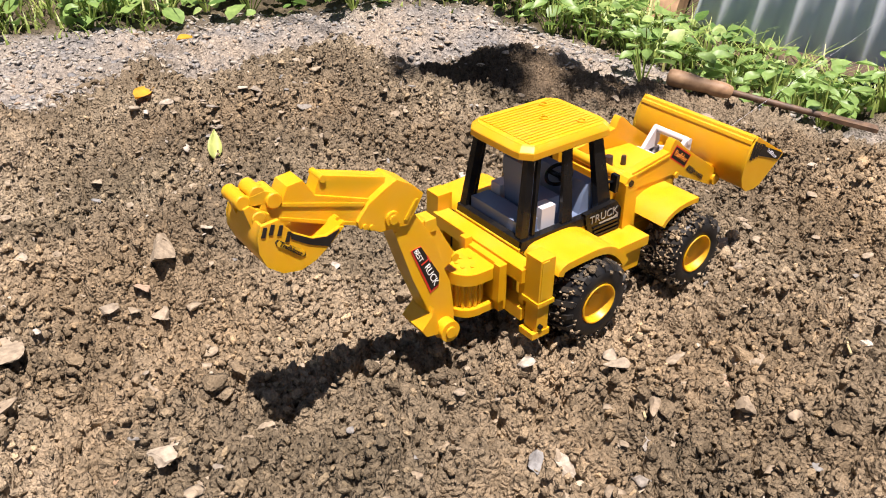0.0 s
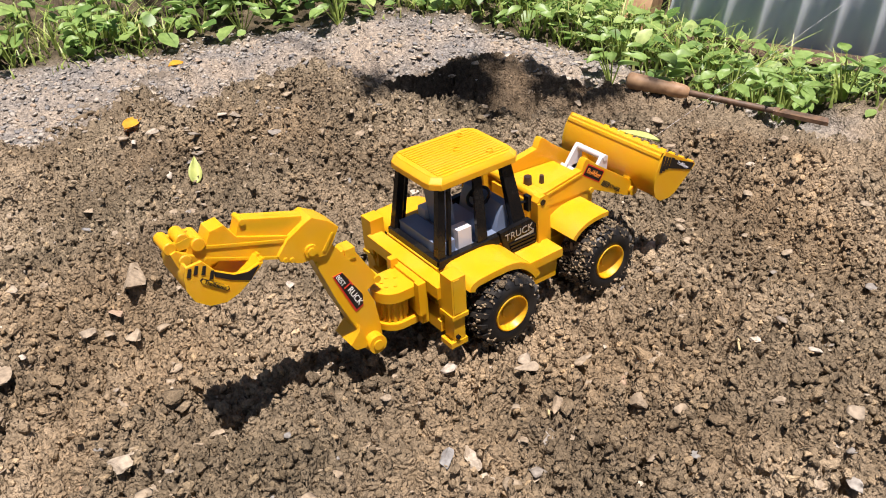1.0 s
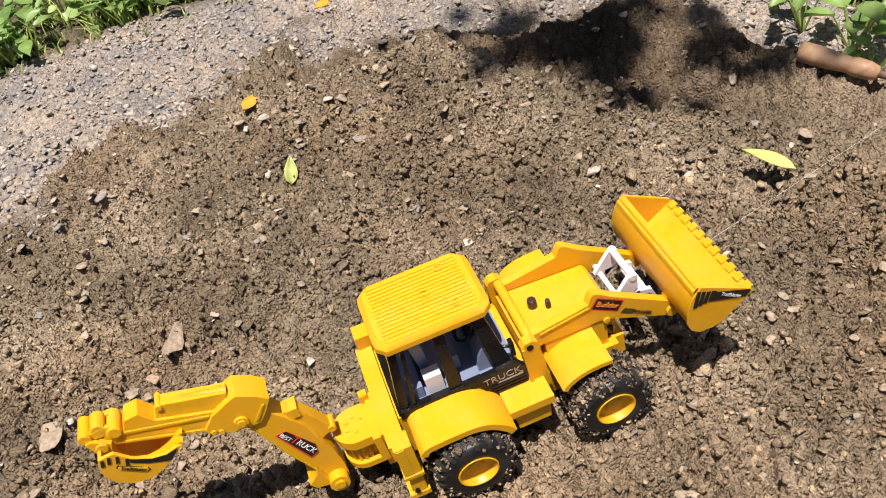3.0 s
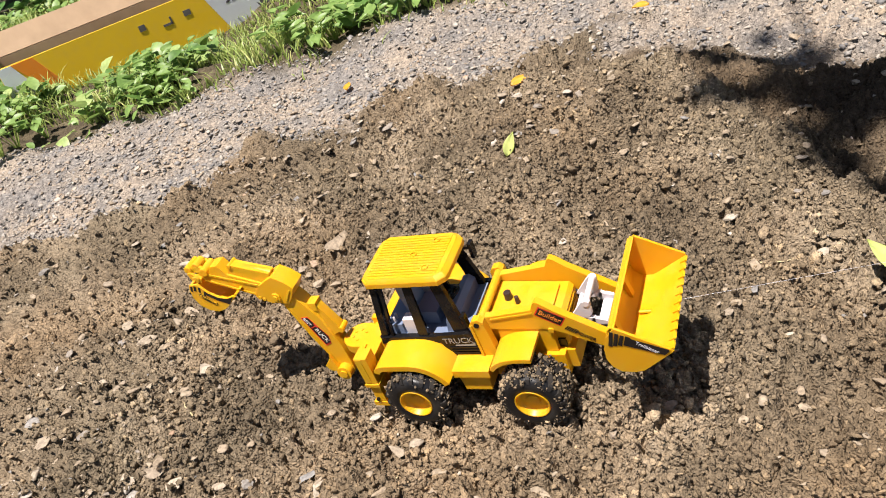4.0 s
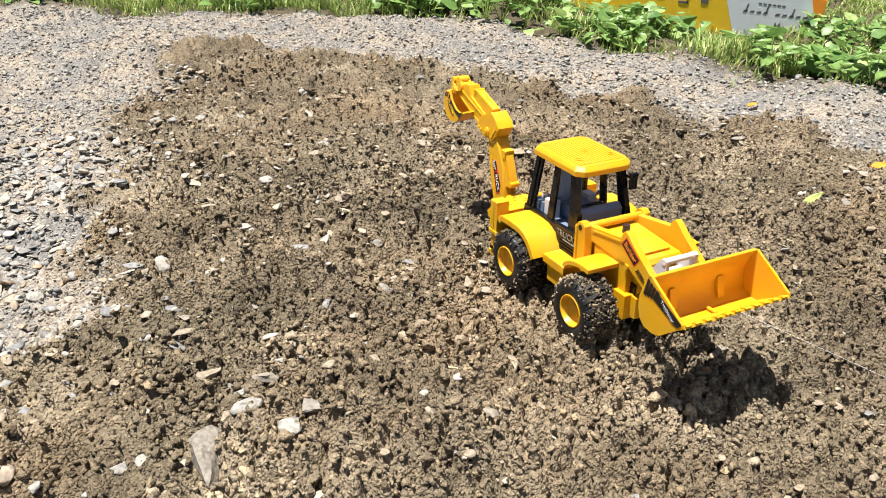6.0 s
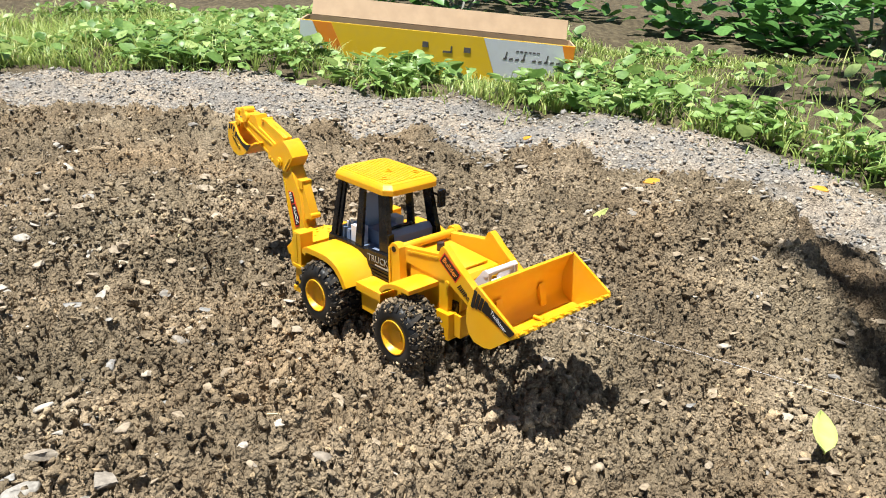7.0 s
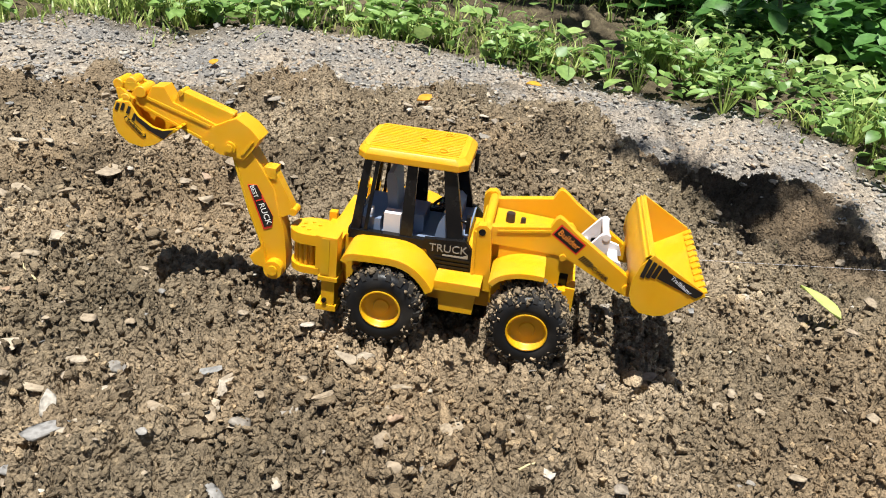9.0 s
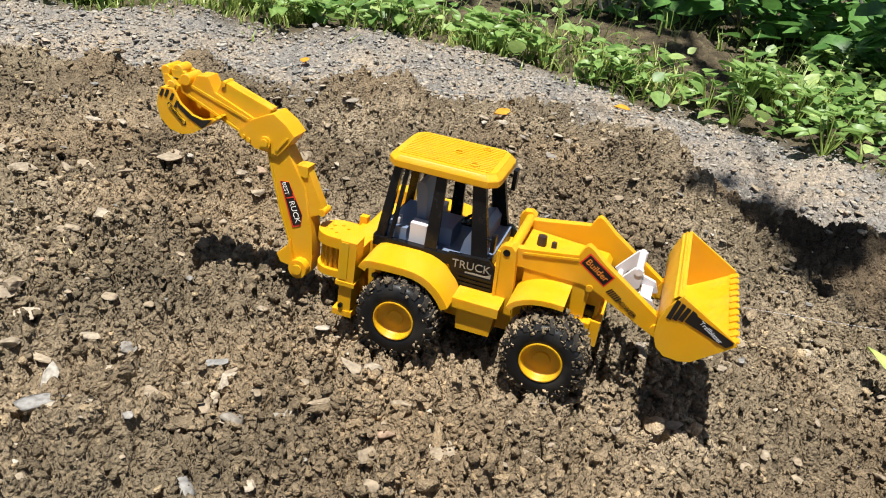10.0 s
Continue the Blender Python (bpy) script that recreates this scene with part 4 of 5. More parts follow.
SCOOP = [(-0.1615, 0.1070), (-0.1634, 0.1020), (-0.1638, 0.0960), (-0.1612, 0.0892), (-0.1550, 0.0842), (-0.1472, 0.0828), (-0.1405, 0.0848), (-0.1340, 0.0890), (-0.1262, 0.0955)]
CHEEK = -0.0145


def scoop_mesh():
    bm = bmesh.new()
    tmp = [Vector(p) for p in SCOOP]
    inner = []
    for i, p in enumerate(tmp):
        d = tmp[min(i + 1, len(tmp) - 1)] - tmp[max(i - 1, 0)]
        inner.append(p + Vector((-d.y, d.x)).normalized() * 0.0015)
    add_prism(bm, SCOOP + [tuple(p) for p in inner[::-1]], CHEEK + 0.001, -CHEEK - 0.001)
    side = SCOOP + [(-0.1280, 0.0960), (-0.1345, 0.0940), (-0.1410, 0.0952), (-0.1487, 0.1000), (-0.1540, 0.1075)]
    for y in (CHEEK, -CHEEK - 0.0018):
        add_prism(bm, side, y, y + 0.0018)
    soften(bm, 0.0004, 1)
    for k in range(6):
        y = CHEEK + 0.001 + k * 0.0050
        add_prism(bm, [(-0.1285, 0.0930), (-0.1248, 0.0966), (-0.1260, 0.0972), (-0.1300, 0.0938)], y, y + 0.0030)
    return slew(bm)


scoop = part("digger_scoop", scoop_mesh(), YELLOW, toy)
part("decal", skew_patch([(-0.1497, 0.1008), (-0.1487, 0.0998), (-0.1410, 0.0950), (-0.1345, 0.0938), (-0.1285, 0.0952), (-0.1340, 0.0892), (-0.1362, 0.0902), (-0.1430, 0.0932), (-0.1500, 0.0980)], CHEEK), DECAL_BLACK, scoop, "black decal band")
for x, z in ((-0.1606, 0.1064), (-0.1574, 0.1066), (-0.1540, 0.1052), (-0.1510, 0.1016)):
    part("decal_stripe", skew_patch([(x - 0.0016, z - 0.0040), (x, z - 0.0044), (x + 0.0014, z - 0.0004), (x, z)], CHEEK), DECAL_BLACK, scoop, "black slanting stripe")
RING = [(-0.1568, 0.0988), (-0.1556, 0.0996), (-0.1448, 0.0906), (-0.1446, 0.0890), (-0.1458, 0.0886), (-0.1566, 0.0974)]
part("decal_ring", skew_patch(RING, CHEEK), DECAL_BLACK, scoop, "black decal ring")
part("decal_ring", skew_patch([(-0.1507 + (x + 0.1507) * 0.93 , 0.0940 + (z - 0.0940) * 0.88) for x, z in RING], CHEEK, 0.0002), YELLOW, scoop)
t = lettering("decal_text", "Trailblazer", 0.0027, side_text(-0.1507, CHEEK - 0.0007, 0.0940, -40), DECAL_BLACK, scoop, "black word Trailblazer")
for v in t.data.vertices:
    v.co.y += -0.0158 + 0.055 * (v.co.z - 0.02)


# ---------------------------------------------------------------- loose soil, pebbles, gravel
def strew(n, x0, x1, y0, y1, rng):
    return rng.uniform(x0, x1, n), rng.uniform(y0, y1, n)


def keep(x, y, ok):
    return x[ok], y[ok]


rng = np.random.default_rng(11)
# fine crumbs
x, y = strew(215000, -0.85, 0.50, -0.42, 0.56, rng)
ok = (soil_depth(x, y) > -0.01) & (grass_depth(x, y) < 0.02) & (rng.random(len(x)) < 1 - 0.72 * smooth(0.28, 0.60, np.hypot(x - 0.05, y)))
d, there = ditch(x, y)
ok &= ~((d > 0.0) & (there > 0.3)) | (rng.random(len(x)) < 0.06)
x, y = keep(x, y, ok & (rng.random(len(x)) < 0.35 + 1.4 * np.clip(value_noise(x, y, 26, 14) + 0.3, 0, 0.6)))
s = 0.0007 + 0.0029 * rng.random(len(x)) ** 2.8
pos = np.stack([x, y, rough_land(x, y) + s * 0.25], 1)
ob = merged("soil_crumbs", FINE, pos, np.stack([s * rng.uniform(0.8, 1.5, len(x)), s, s * rng.uniform(0.6, 0.95, len(x))], 1), turns(len(x), rng), CRUMB)
tagged(ob, "fine crumbs of dry brown soil", "soil", kind="stuff")
# clods
x, y = strew(6500, -0.85, 0.50, -0.45, 0.56, rng)
d, there = ditch(x, y)
ok = (soil_depth(x, y) > -0.02) & (grass_depth(x, y) < 0.0) & ~((d > 0.0) & (there > 0.3))
x, y = keep(x, y, ok & (value_noise(x, y, 18, 15) > -0.12) & ~((np.abs(x - 0.04) < 0.09) & (np.abs(y) < 0.075)))
s = 0.0020 + 0.0042 * rng.random(len(x)) ** 3
pos = np.stack([x, y, rough_land(x, y) + s * 0.2], 1)
ob = merged("soil_clods", COARSE, pos, np.stack([s * rng.uniform(0.9, 1.5, len(x)), s, s * rng.uniform(0.6, 0.9, len(x))], 1), turns(len(x), rng, 0.7), CRUMB)
tagged(ob, "rough clods of brown soil", "soil", kind="stuff")
# pebbles on the soil
x, y = strew(10500, -0.85, 0.48, -0.45, 0.56, rng)
d, there = ditch(x, y)
ok = (grass_depth(x, y) < 0.0) & ~((np.abs(x - 0.04) < 0.06) & (np.abs(y) < 0.06)) & ~((d > 0.05) & (d < 1.0) & (there > 0.3) & (rng.random(len(x)) < 0.8))
x, y = keep(x, y, ok & (rng.random(len(x)) < 0.24 + 0.35 * smooth(0.05, -0.25, x) * smooth(0.1, -0.1, y) + 0.35 * smooth(0.1, 0.35, y)))
s = 0.0013 + 0.0052 * rng.random(len(x)) ** 3.4
pos = np.stack([x, y, rough_land(x, y) + s * 0.3], 1)
ob = merged("pebbles", FLAKES, pos, np.stack([s * rng.uniform(1.0, 1.5, len(x)), s, s * rng.uniform(0.25, 0.5, len(x))], 1), turns(len(x), rng, 0.45), PEBBLE)
tagged(ob, "small angular pebbles of tan and grey stone", "pebbles", kind="stuff")
# gravel apron
x, y = strew(90000, -1.6, 0.52, -0.62, 0.78, rng)
d, there = ditch(x, y)
ok = (soil_depth(x, y) < 0.025) & (grass_depth(x, y) < 0.05) & ~((d < 1.0) & (d > -0.2) & (there > 0.5))
x, y = keep(x, y, ok)
s = 0.0011 + 0.0042 * rng.random(len(x)) ** 3.2
pos = np.stack([x, y, rough_land(x, y) + s * 0.15], 1)
ob = merged("gravel", FINE, pos, np.stack([s * rng.uniform(0.9, 1.6, len(x)), s, s * rng.uniform(0.35, 0.7, len(x))], 1), turns(len(x), rng, 0.6), GRAVEL)
tagged(ob, "loose grey gravel chips", "gravel", kind="stuff")

# broken grey shards along the near edge of the heap
x, y = strew(7000, -0.62, 0.10, -0.46, 0.10, rng)
far = y - np.interp(x, NEAR_X, NEAR_Y)
x, y = keep(x, y, (rng.random(len(x)) < 0.8 * smooth(0.06, -0.06, far + 0.16 * value_noise(x, y, 9, 30)) + 0.10 * smooth(0.36, 0.10, far)) & ~((np.abs(x) < 0.13) & (np.abs(y) < 0.07)))
s = 0.0022 + 0.0062 * rng.random(len(x)) ** 2.6
pos = np.stack([x, y, rough_land(x, y) + s * 0.22], 1)
ob = merged("shards", FLAKES, pos, np.stack([s * rng.uniform(1.0, 1.6, len(x)), s, s * rng.uniform(0.25, 0.5, len(x))], 1), turns(len(x), rng, 0.6), GRAVEL)
tagged(ob, "broken grey and tan stone shards on the soil", "gravel", kind="stuff")


# single stones, larger than the rest
def stone(x, y, size, flat, seed, spin, label, lift=0.25):
    v, f = lump(3, seed, 0.09)
    v = v * np.array((size * 1.25, size * 0.85, size * flat))
    me = bpy.data.meshes.new("stone")
    me.from_pydata(v.tolist(), [], f.tolist())
    me.materials.append(STONE)
    ob = new("stone", me)
    h = float(rough_land(np.array([x]), np.array([y]))[0])
    ob.matrix_world = pose(x, y, h + size * flat * lift, (seed * 7) % 17 - 8, (seed * 5) % 15 - 7, spin)
    return tagged(ob, label, "stone", group="stones on the soil")


rng = np.random.default_rng(23)
for i, (x, y, s, fl) in enumerate(((0.09, -0.30, 0.018, 0.7), (-0.155, 0.135, 0.014, 0.42), (-0.25, 0.11, 0.013, 0.4), (0.09, -0.105, 0.0075, 0.6), (-0.09, 0.27, 0.010, 0.7))):
    stone(x, y, s, fl, 300 + i, i * 50, "rough tan stone half sunk in the soil", 0.25)
for i, (x, y, s) in enumerate(((-0.07, -0.12, 0.0065), (-0.03, -0.12, 0.0060), (-0.012, -0.082, 0.0062), (0.13, -0.11, 0.0052), (-0.05, -0.18, 0.0050), (-0.17, -0.03, 0.0062), (0.23, 0.0, 0.0055), (-0.15, -0.14, 0.0055), (-0.02, -0.17, 0.0050), (0.05, -0.12, 0.0085), (0.02, -0.135, 0.0075), (-0.20, -0.17, 0.0065), (-0.08, -0.10, 0.0060), (0.27, 0.0, 0.0060))):
    stone(x, y, s, 0.42, 440 + i, i * 77, "pale flat angular stone lying on the soil", 0.6)
for i in range(120):
    x, y = rng.uniform(-0.55, 0.36), rng.uniform(-0.38, 0.42)
    if i >= 85:
        x, y = rng.uniform(-0.42, 0.12), rng.uniform(-0.32, -0.09)
    if abs(x - 0.04) < 0.10 and abs(y) < 0.08 or grass_depth(np.array([x]), np.array([y]))[0] > -0.03:
        continue
    stone(x, y, rng.uniform(0.0035, 0.0080), rng.uniform(0.35, 0.6), 320 + i, rng.uniform(0, 360), "flat angular stone lying on the soil")
for i in range(70):
    x, y = rng.uniform(-0.36, 0.04), rng.uniform(-0.16, 0.08)
    if x + 0.9 * y > -0.06 or abs(x - 0.02) < 0.12 and abs(y) < 0.07:
        continue
    stone(x, y, 0.0035 + 0.0055 * rng.random() ** 1.8, rng.uniform(0.25, 0.45), 520 + i, rng.uniform(0, 360), "flat broken stone lying on the soil")


# ---------------------------------------------------------------- fallen leaves, tool
def leaf_mesh(length, width, bend=0.2, curl=0.15, rows=7):
    bm = bmesh.new()
    g = []
    for i in range(rows + 1):
        u = i / rows
        w = width * (math.sin(math.pi * min(1, u ** 0.75)) * 0.5 + 0.02)
        z = bend * length * (u - u * u)
        g.append([bm.verts.new((u * length, k * w, z + curl * width * abs(k) ** 2)) for k in (-1, -0.5, 0, 0.5, 1)])
    for a, b in zip(g, g[1:]):
        for k in range(4):
            bm.faces.new((a[k], a[k + 1], b[k + 1], b[k]))
    return bm


def fallen_leaf(x, y, length, width, mat, m, label):
    ob = part("fallen_leaf", leaf_mesh(length, width), mat, smooth=True)
    so = ob.modifiers.new("thickness", "SOLIDIFY")
    so.thickness = 0.0004
    h = float(rough_land(np.array([x]), np.array([y]))[0])
    ob.matrix_world = pose(x, y, h + 0.0065) @ m
    return tagged(ob, label, "leaf")


fallen_leaf(0.292, 0.088, 0.042, 0.014, LEAF_GREEN, pose(0, 0, 0, 8, -4, 118), "yellow-green leaf lying flat on the soil")
fallen_leaf(-0.050, 0.318, 0.026, 0.012, LEAF_GREEN, pose(0, 0, 0, 28, -48, 60), "yellow-green leaf standing up in the soil")
fallen_leaf(-0.07, 0.435, 0.026, 0.016, LEAF_ORANGE, pose(0, 0, 0.001, 6, -5, 30), "orange dead leaf lying on the gravel")
fallen_leaf(-0.36, 0.56, 0.020, 0.012, LEAF_ORANGE, pose(0, 0, 0.001, -8, -5, 100), "orange dead leaf lying on the gravel")
fallen_leaf(0.06, 0.63, 0.022, 0.014, LEAF_ORANGE, pose(0, 0, 0.001, -8, -5, 200), "orange dead leaf lying on the gravel")


def hand_tool():
    """Old chisel with a turned wooden handle."""
    tool = empty("chisel")
    bm = bmesh.new()
    prof = [(0, 0.001), (0.001, 0.0068), (0.004, 0.0085), (0.014, 0.0088), (0.026, 0.0080), (0.036, 0.0072), (0.042, 0.0068), (0.046, 0.0080), (0.058, 0.0074), (0.064, 0.0055), (0.066, 0.001)]
    n = 20
    rings = [[bm.verts.new((x, r * math.cos(i * math.tau / n), r * math.sin(i * math.tau / n))) for i in range(n)] for x, r in prof]
    for a, b in zip(rings, rings[1:]):
        for i in range(n):
            bm.faces.new((a[i], a[(i + 1) % n], b[(i + 1) % n], b[i]))
    part("handle", bm, WOOD, tool, "worn turned wooden handle", smooth=True)
    part("shaft", tube((0.065, 0, 0), (0.150, 0, 0), 0.0032), RUST, tool, "rusty iron shaft")
    part("blade", box(0.148, 0.200, -0.006, 0.006, -0.002, 0.002), RUST, tool, "rusty iron blade")
    ends = [(x, y, float(land(np.array([x]), np.array([y]))[0])) for x, y in ((0.385, 0.214), (0.445, 0.117))]
    a, b = Vector(ends[0]) + Vector((0, 0, 0.012)), Vector(ends[1]) + Vector((0, 0, 0.009))
    d = b - a
    tool.matrix_world = pose(*a, 0, math.degrees(-math.asin(d.normalized().z)), math.degrees(math.atan2(d.y, d.x)))
    return tagged(tool, "old chisel with worn wooden handle lying in weeds", "tool")


hand_tool()
def twig(x, y, length, spin, seed):
    q = random.Random(seed)
    bm = bmesh.new()
    h = float(rough_land(np.array([x]), np.array([y]))[0]) + 0.004
    a = Vector((0, 0, 0))
    for k in range(4):
        b = a + Vector((length / 4, q.uniform(-0.0015, 0.0015), q.uniform(-0.0006, 0.0008)))
        add_tube(bm, a, b, 0.0007 - 0.0001 * k, 0.0006 - 0.0001 * k, 6)
        a = b
    ob = part("twig", bm, STRAW)
    ob.matrix_world = pose(x, y, h, 0, 0, spin)
    tagged(ob, "dry straw-coloured twig lying on the soil", "twig", "twigs on the soil")


for i, (x, y, l, sp) in enumerate(((0.085, -0.148, 0.022, 35), (0.235, -0.09, 0.020, -50), (-0.050, -0.052, 0.014, 30), (-0.02, -0.110, 0.018, 60), (0.20, 0.14, 0.024, 10), (-0.20, -0.06, 0.020, 140))):
    twig(x, y, l, sp, i)
thread = part("thread", tube((0.1695, 0.0, 0.054), (0.62, 0.10, 0.055), 0.00008, sides=6, bevel=0), PALE)
tagged(thread, "thin pale pulling thread tied to the shovel", "thread")


# ---------------------------------------------------------------- grass and weeds
def blades(n, x, y, hmin, hmax, rng, name, mat, width=0.0016):
    """Grass blades of four bent segments each."""
    h = rng.uniform(hmin, hmax, n) * (0.35 + 0.65 * smooth(0.0, 0.14, grass_depth(x, y)))
    h *= 1 - 0.55 * smooth(0.10, 0.26, grass_depth(x, y)) * smooth(-1.25, -1.0, x) * smooth(-0.45, -0.6, x)
    a = rng.uniform(0, math.tau, n)
    lean_by = rng.uniform(0.1, 1.1, n) * h
    w = width * rng.uniform(0.6, 1.6, n)
    base = np.stack([x, y, land(x, y) - 0.004], 1)
    d = np.stack([np.cos(a), np.sin(a), 0 * a], 1)
    side = np.stack([-np.sin(a), np.cos(a), 0 * a], 1)
    rows = []
    for u in (0, 0.35, 0.7, 1.0):
        c = base + d * (lean_by * u * u)[:, None] + np.array((0, 0, 1.0)) * (h * (u - 0.25 * u * u))[:, None]
        k = (w * (1 - 0.92 * u))[:, None]
        rows += [c - side * k, c + side * k]
    v = np.stack(rows, 1).reshape(-1, 3)
    f = np.array([[0, 1, 3, 2], [2, 3, 5, 4], [4, 5, 7, 6]])
    f = (f[None] + (np.arange(n) * 8)[:, None, None]).reshape(-1, 4)
    me = bpy.data.meshes.new(name)
    me.from_pydata(v.tolist(), [], f.tolist())
    me.materials.append(mat)
    return new(name, me)


rng = np.random.default_rng(31)
x, y = strew(95000, -2.2, 1.0, -0.4, 1.9, rng)
gd = grass_depth(x, y)
far_bare = smooth(-0.75, -0.45, x) * smooth(0.86, 1.0, y)
ok = (gd > -0.03) & (rng.random(len(x)) < (0.06 + 0.94 * smooth(-0.03, 0.12, gd)) * (1 - 0.93 * far_bare)) & (value_noise(x, y, 7, 20) > -0.25) & (x < 0.70)
x, y = keep(x, y, ok)
tagged(blades(len(x), x, y, 0.018, 0.070, rng, "grass", GRASS), "bright green grass with some dry blades", "grass", kind="stuff")


def leaf_shape(width=0.32, bend=0.25):
    """Points and quads of a small pointed leaf of unit length."""
    v, f = [], []
    for i, u in enumerate((0, 0.22, 0.5, 0.78, 1.0)):
        w = width * (0.10, 0.85, 1.0, 0.62, 0.03)[i]
        z = bend * (u - 1.3 * u * u)
        v += [(u, -w, z + 0.10 * w), (u, 0, z - 0.10 * w), (u, w, z + 0.10 * w)]
    for i in range(4):
        for k in range(2):
            a = i * 3 + k
            f.append((a, a + 1, a + 4, a + 3))
    return np.array(v), np.array(f)


LEAVES = [leaf_shape(w, b) for w, b in ((0.30, 0.2), (0.38, 0.3), (0.45, 0.1), (0.34, 0.45))]


def leafy(name, x, y, z, size, rng, mat, tilt=0.8):
    n = len(x)
    a, b, c = rng.uniform(0, math.tau, n), rng.uniform(-tilt, tilt * 0.6, n), rng.uniform(-0.5, 0.5, n)
    rot = np.empty((n, 3, 3))
    ca, sa, cb, sb, cc, sc = np.cos(a), np.sin(a), np.cos(b), np.sin(b), np.cos(c), np.sin(c)
    o, i1 = 0 * a, 1 + 0 * a
    rz = np.stack([np.stack([ca, -sa, o], -1), np.stack([sa, ca, o], -1), np.stack([o, o, i1], -1)], 1)
    ry = np.stack([np.stack([cb, o, sb], -1), np.stack([o, i1, o], -1), np.stack([-sb, o, cb], -1)], 1)
    rx = np.stack([np.stack([i1, o, o], -1), np.stack([o, cc, -sc], -1), np.stack([o, sc, cc], -1)], 1)
    return merged(name, LEAVES, np.stack([x, y, z], 1), np.repeat(size[:, None], 3, 1), rz @ ry @ rx, mat, True)


x, y = strew(52000, -2.2, 1.2, -0.4, 1.8, rng)
gd = grass_depth(x, y)
far_bare = smooth(-0.75, -0.45, x) * smooth(0.86, 1.0, y) * smooth(0.35, 0.2, x)
patch = value_noise(x, y, 5, 21) + 0.6 * value_noise(x, y, 13, 22)
ok = (gd > 0.005) & (rng.random(len(x)) < (0.1 + 0.7 * smooth(0, 0.12, gd)) * (1 - 0.95 * far_bare)) & (patch > 0.0 - 0.4 * (x > 0.3)) & (x < 0.70)
x, y = keep(x, y, ok)
z = land(x, y) + rng.uniform(0.004, 0.040, len(x)) * smooth(-0.02, 0.10, grass_depth(x, y))
tagged(leafy("weeds", x, y, z, 0.013 + 0.030 * rng.random(len(x)) ** 1.6 * (1 - 0.5 * smooth(0.1, 0.35, x)), rng, WEED), "low broad-leaved green weeds among the grass", "weeds", kind="stuff")


def weed_plant(seed, leaves, size, height):
    """A single weed: stems and separate broad leaves."""
    r = np.random.default_rng(seed)
    plant = empty("weed_plant")
    tips = []
    for k in range(leaves):
        a, d = r.uniform(0, math.tau), r.uniform(0.25, 1.0)
        tip = Vector((math.cos(a) * d * size, math.sin(a) * d * size, height * r.uniform(0.45, 1.0)))
        part("stem", tube((0, 0, -0.01), tip, 0.0011, 0.0007, 6, 0), GRASS, plant)
        tips.append((tip, a))
    for tip, a in tips:
        q = part("leaf", leaf_mesh(size * r.uniform(0.75, 1.1), size * r.uniform(0.5, 0.75), 0.25, 0.2, 5), WEED, plant, smooth=True)
        q.matrix_basis = pose(*tip, r.uniform(-15, 15), r.uniform(-12, 30), math.degrees(a))
    return tagged(plant, "broad-leaved green weed growing at the gravel's edge", "weed plant", "weeds at the edge")


plants = [weed_plant(60 + k, 7 + k, s, h) for k, (s, h) in enumerate(((0.018, 0.030), (0.024, 0.038), (0.021, 0.045), (0.030, 0.045)))]
spots = []
for i in range(80):
    px = rng.uniform(-1.3, 0.62)
    py = float(np.interp(px, GRASS_X, GRASS_Y)) + rng.uniform(0.01, 0.22)
    spots.append((px, py))
# a few grow beside the chisel
spots += [(0.455, 0.205), (0.475, 0.15), (0.49, 0.10), (0.47, 0.25), (0.50, 0.20), (0.51, 0.14), (0.455, 0.30)]
for i, (px, py) in enumerate(spots):
    m = pose(px, py, float(land(np.array([px]), np.array([py]))[0]), 0, 0, i * 67)
    if i < len(plants):
        plants[i].matrix_world = m
    else:
        copy_thing(plants[i % len(plants)], m)


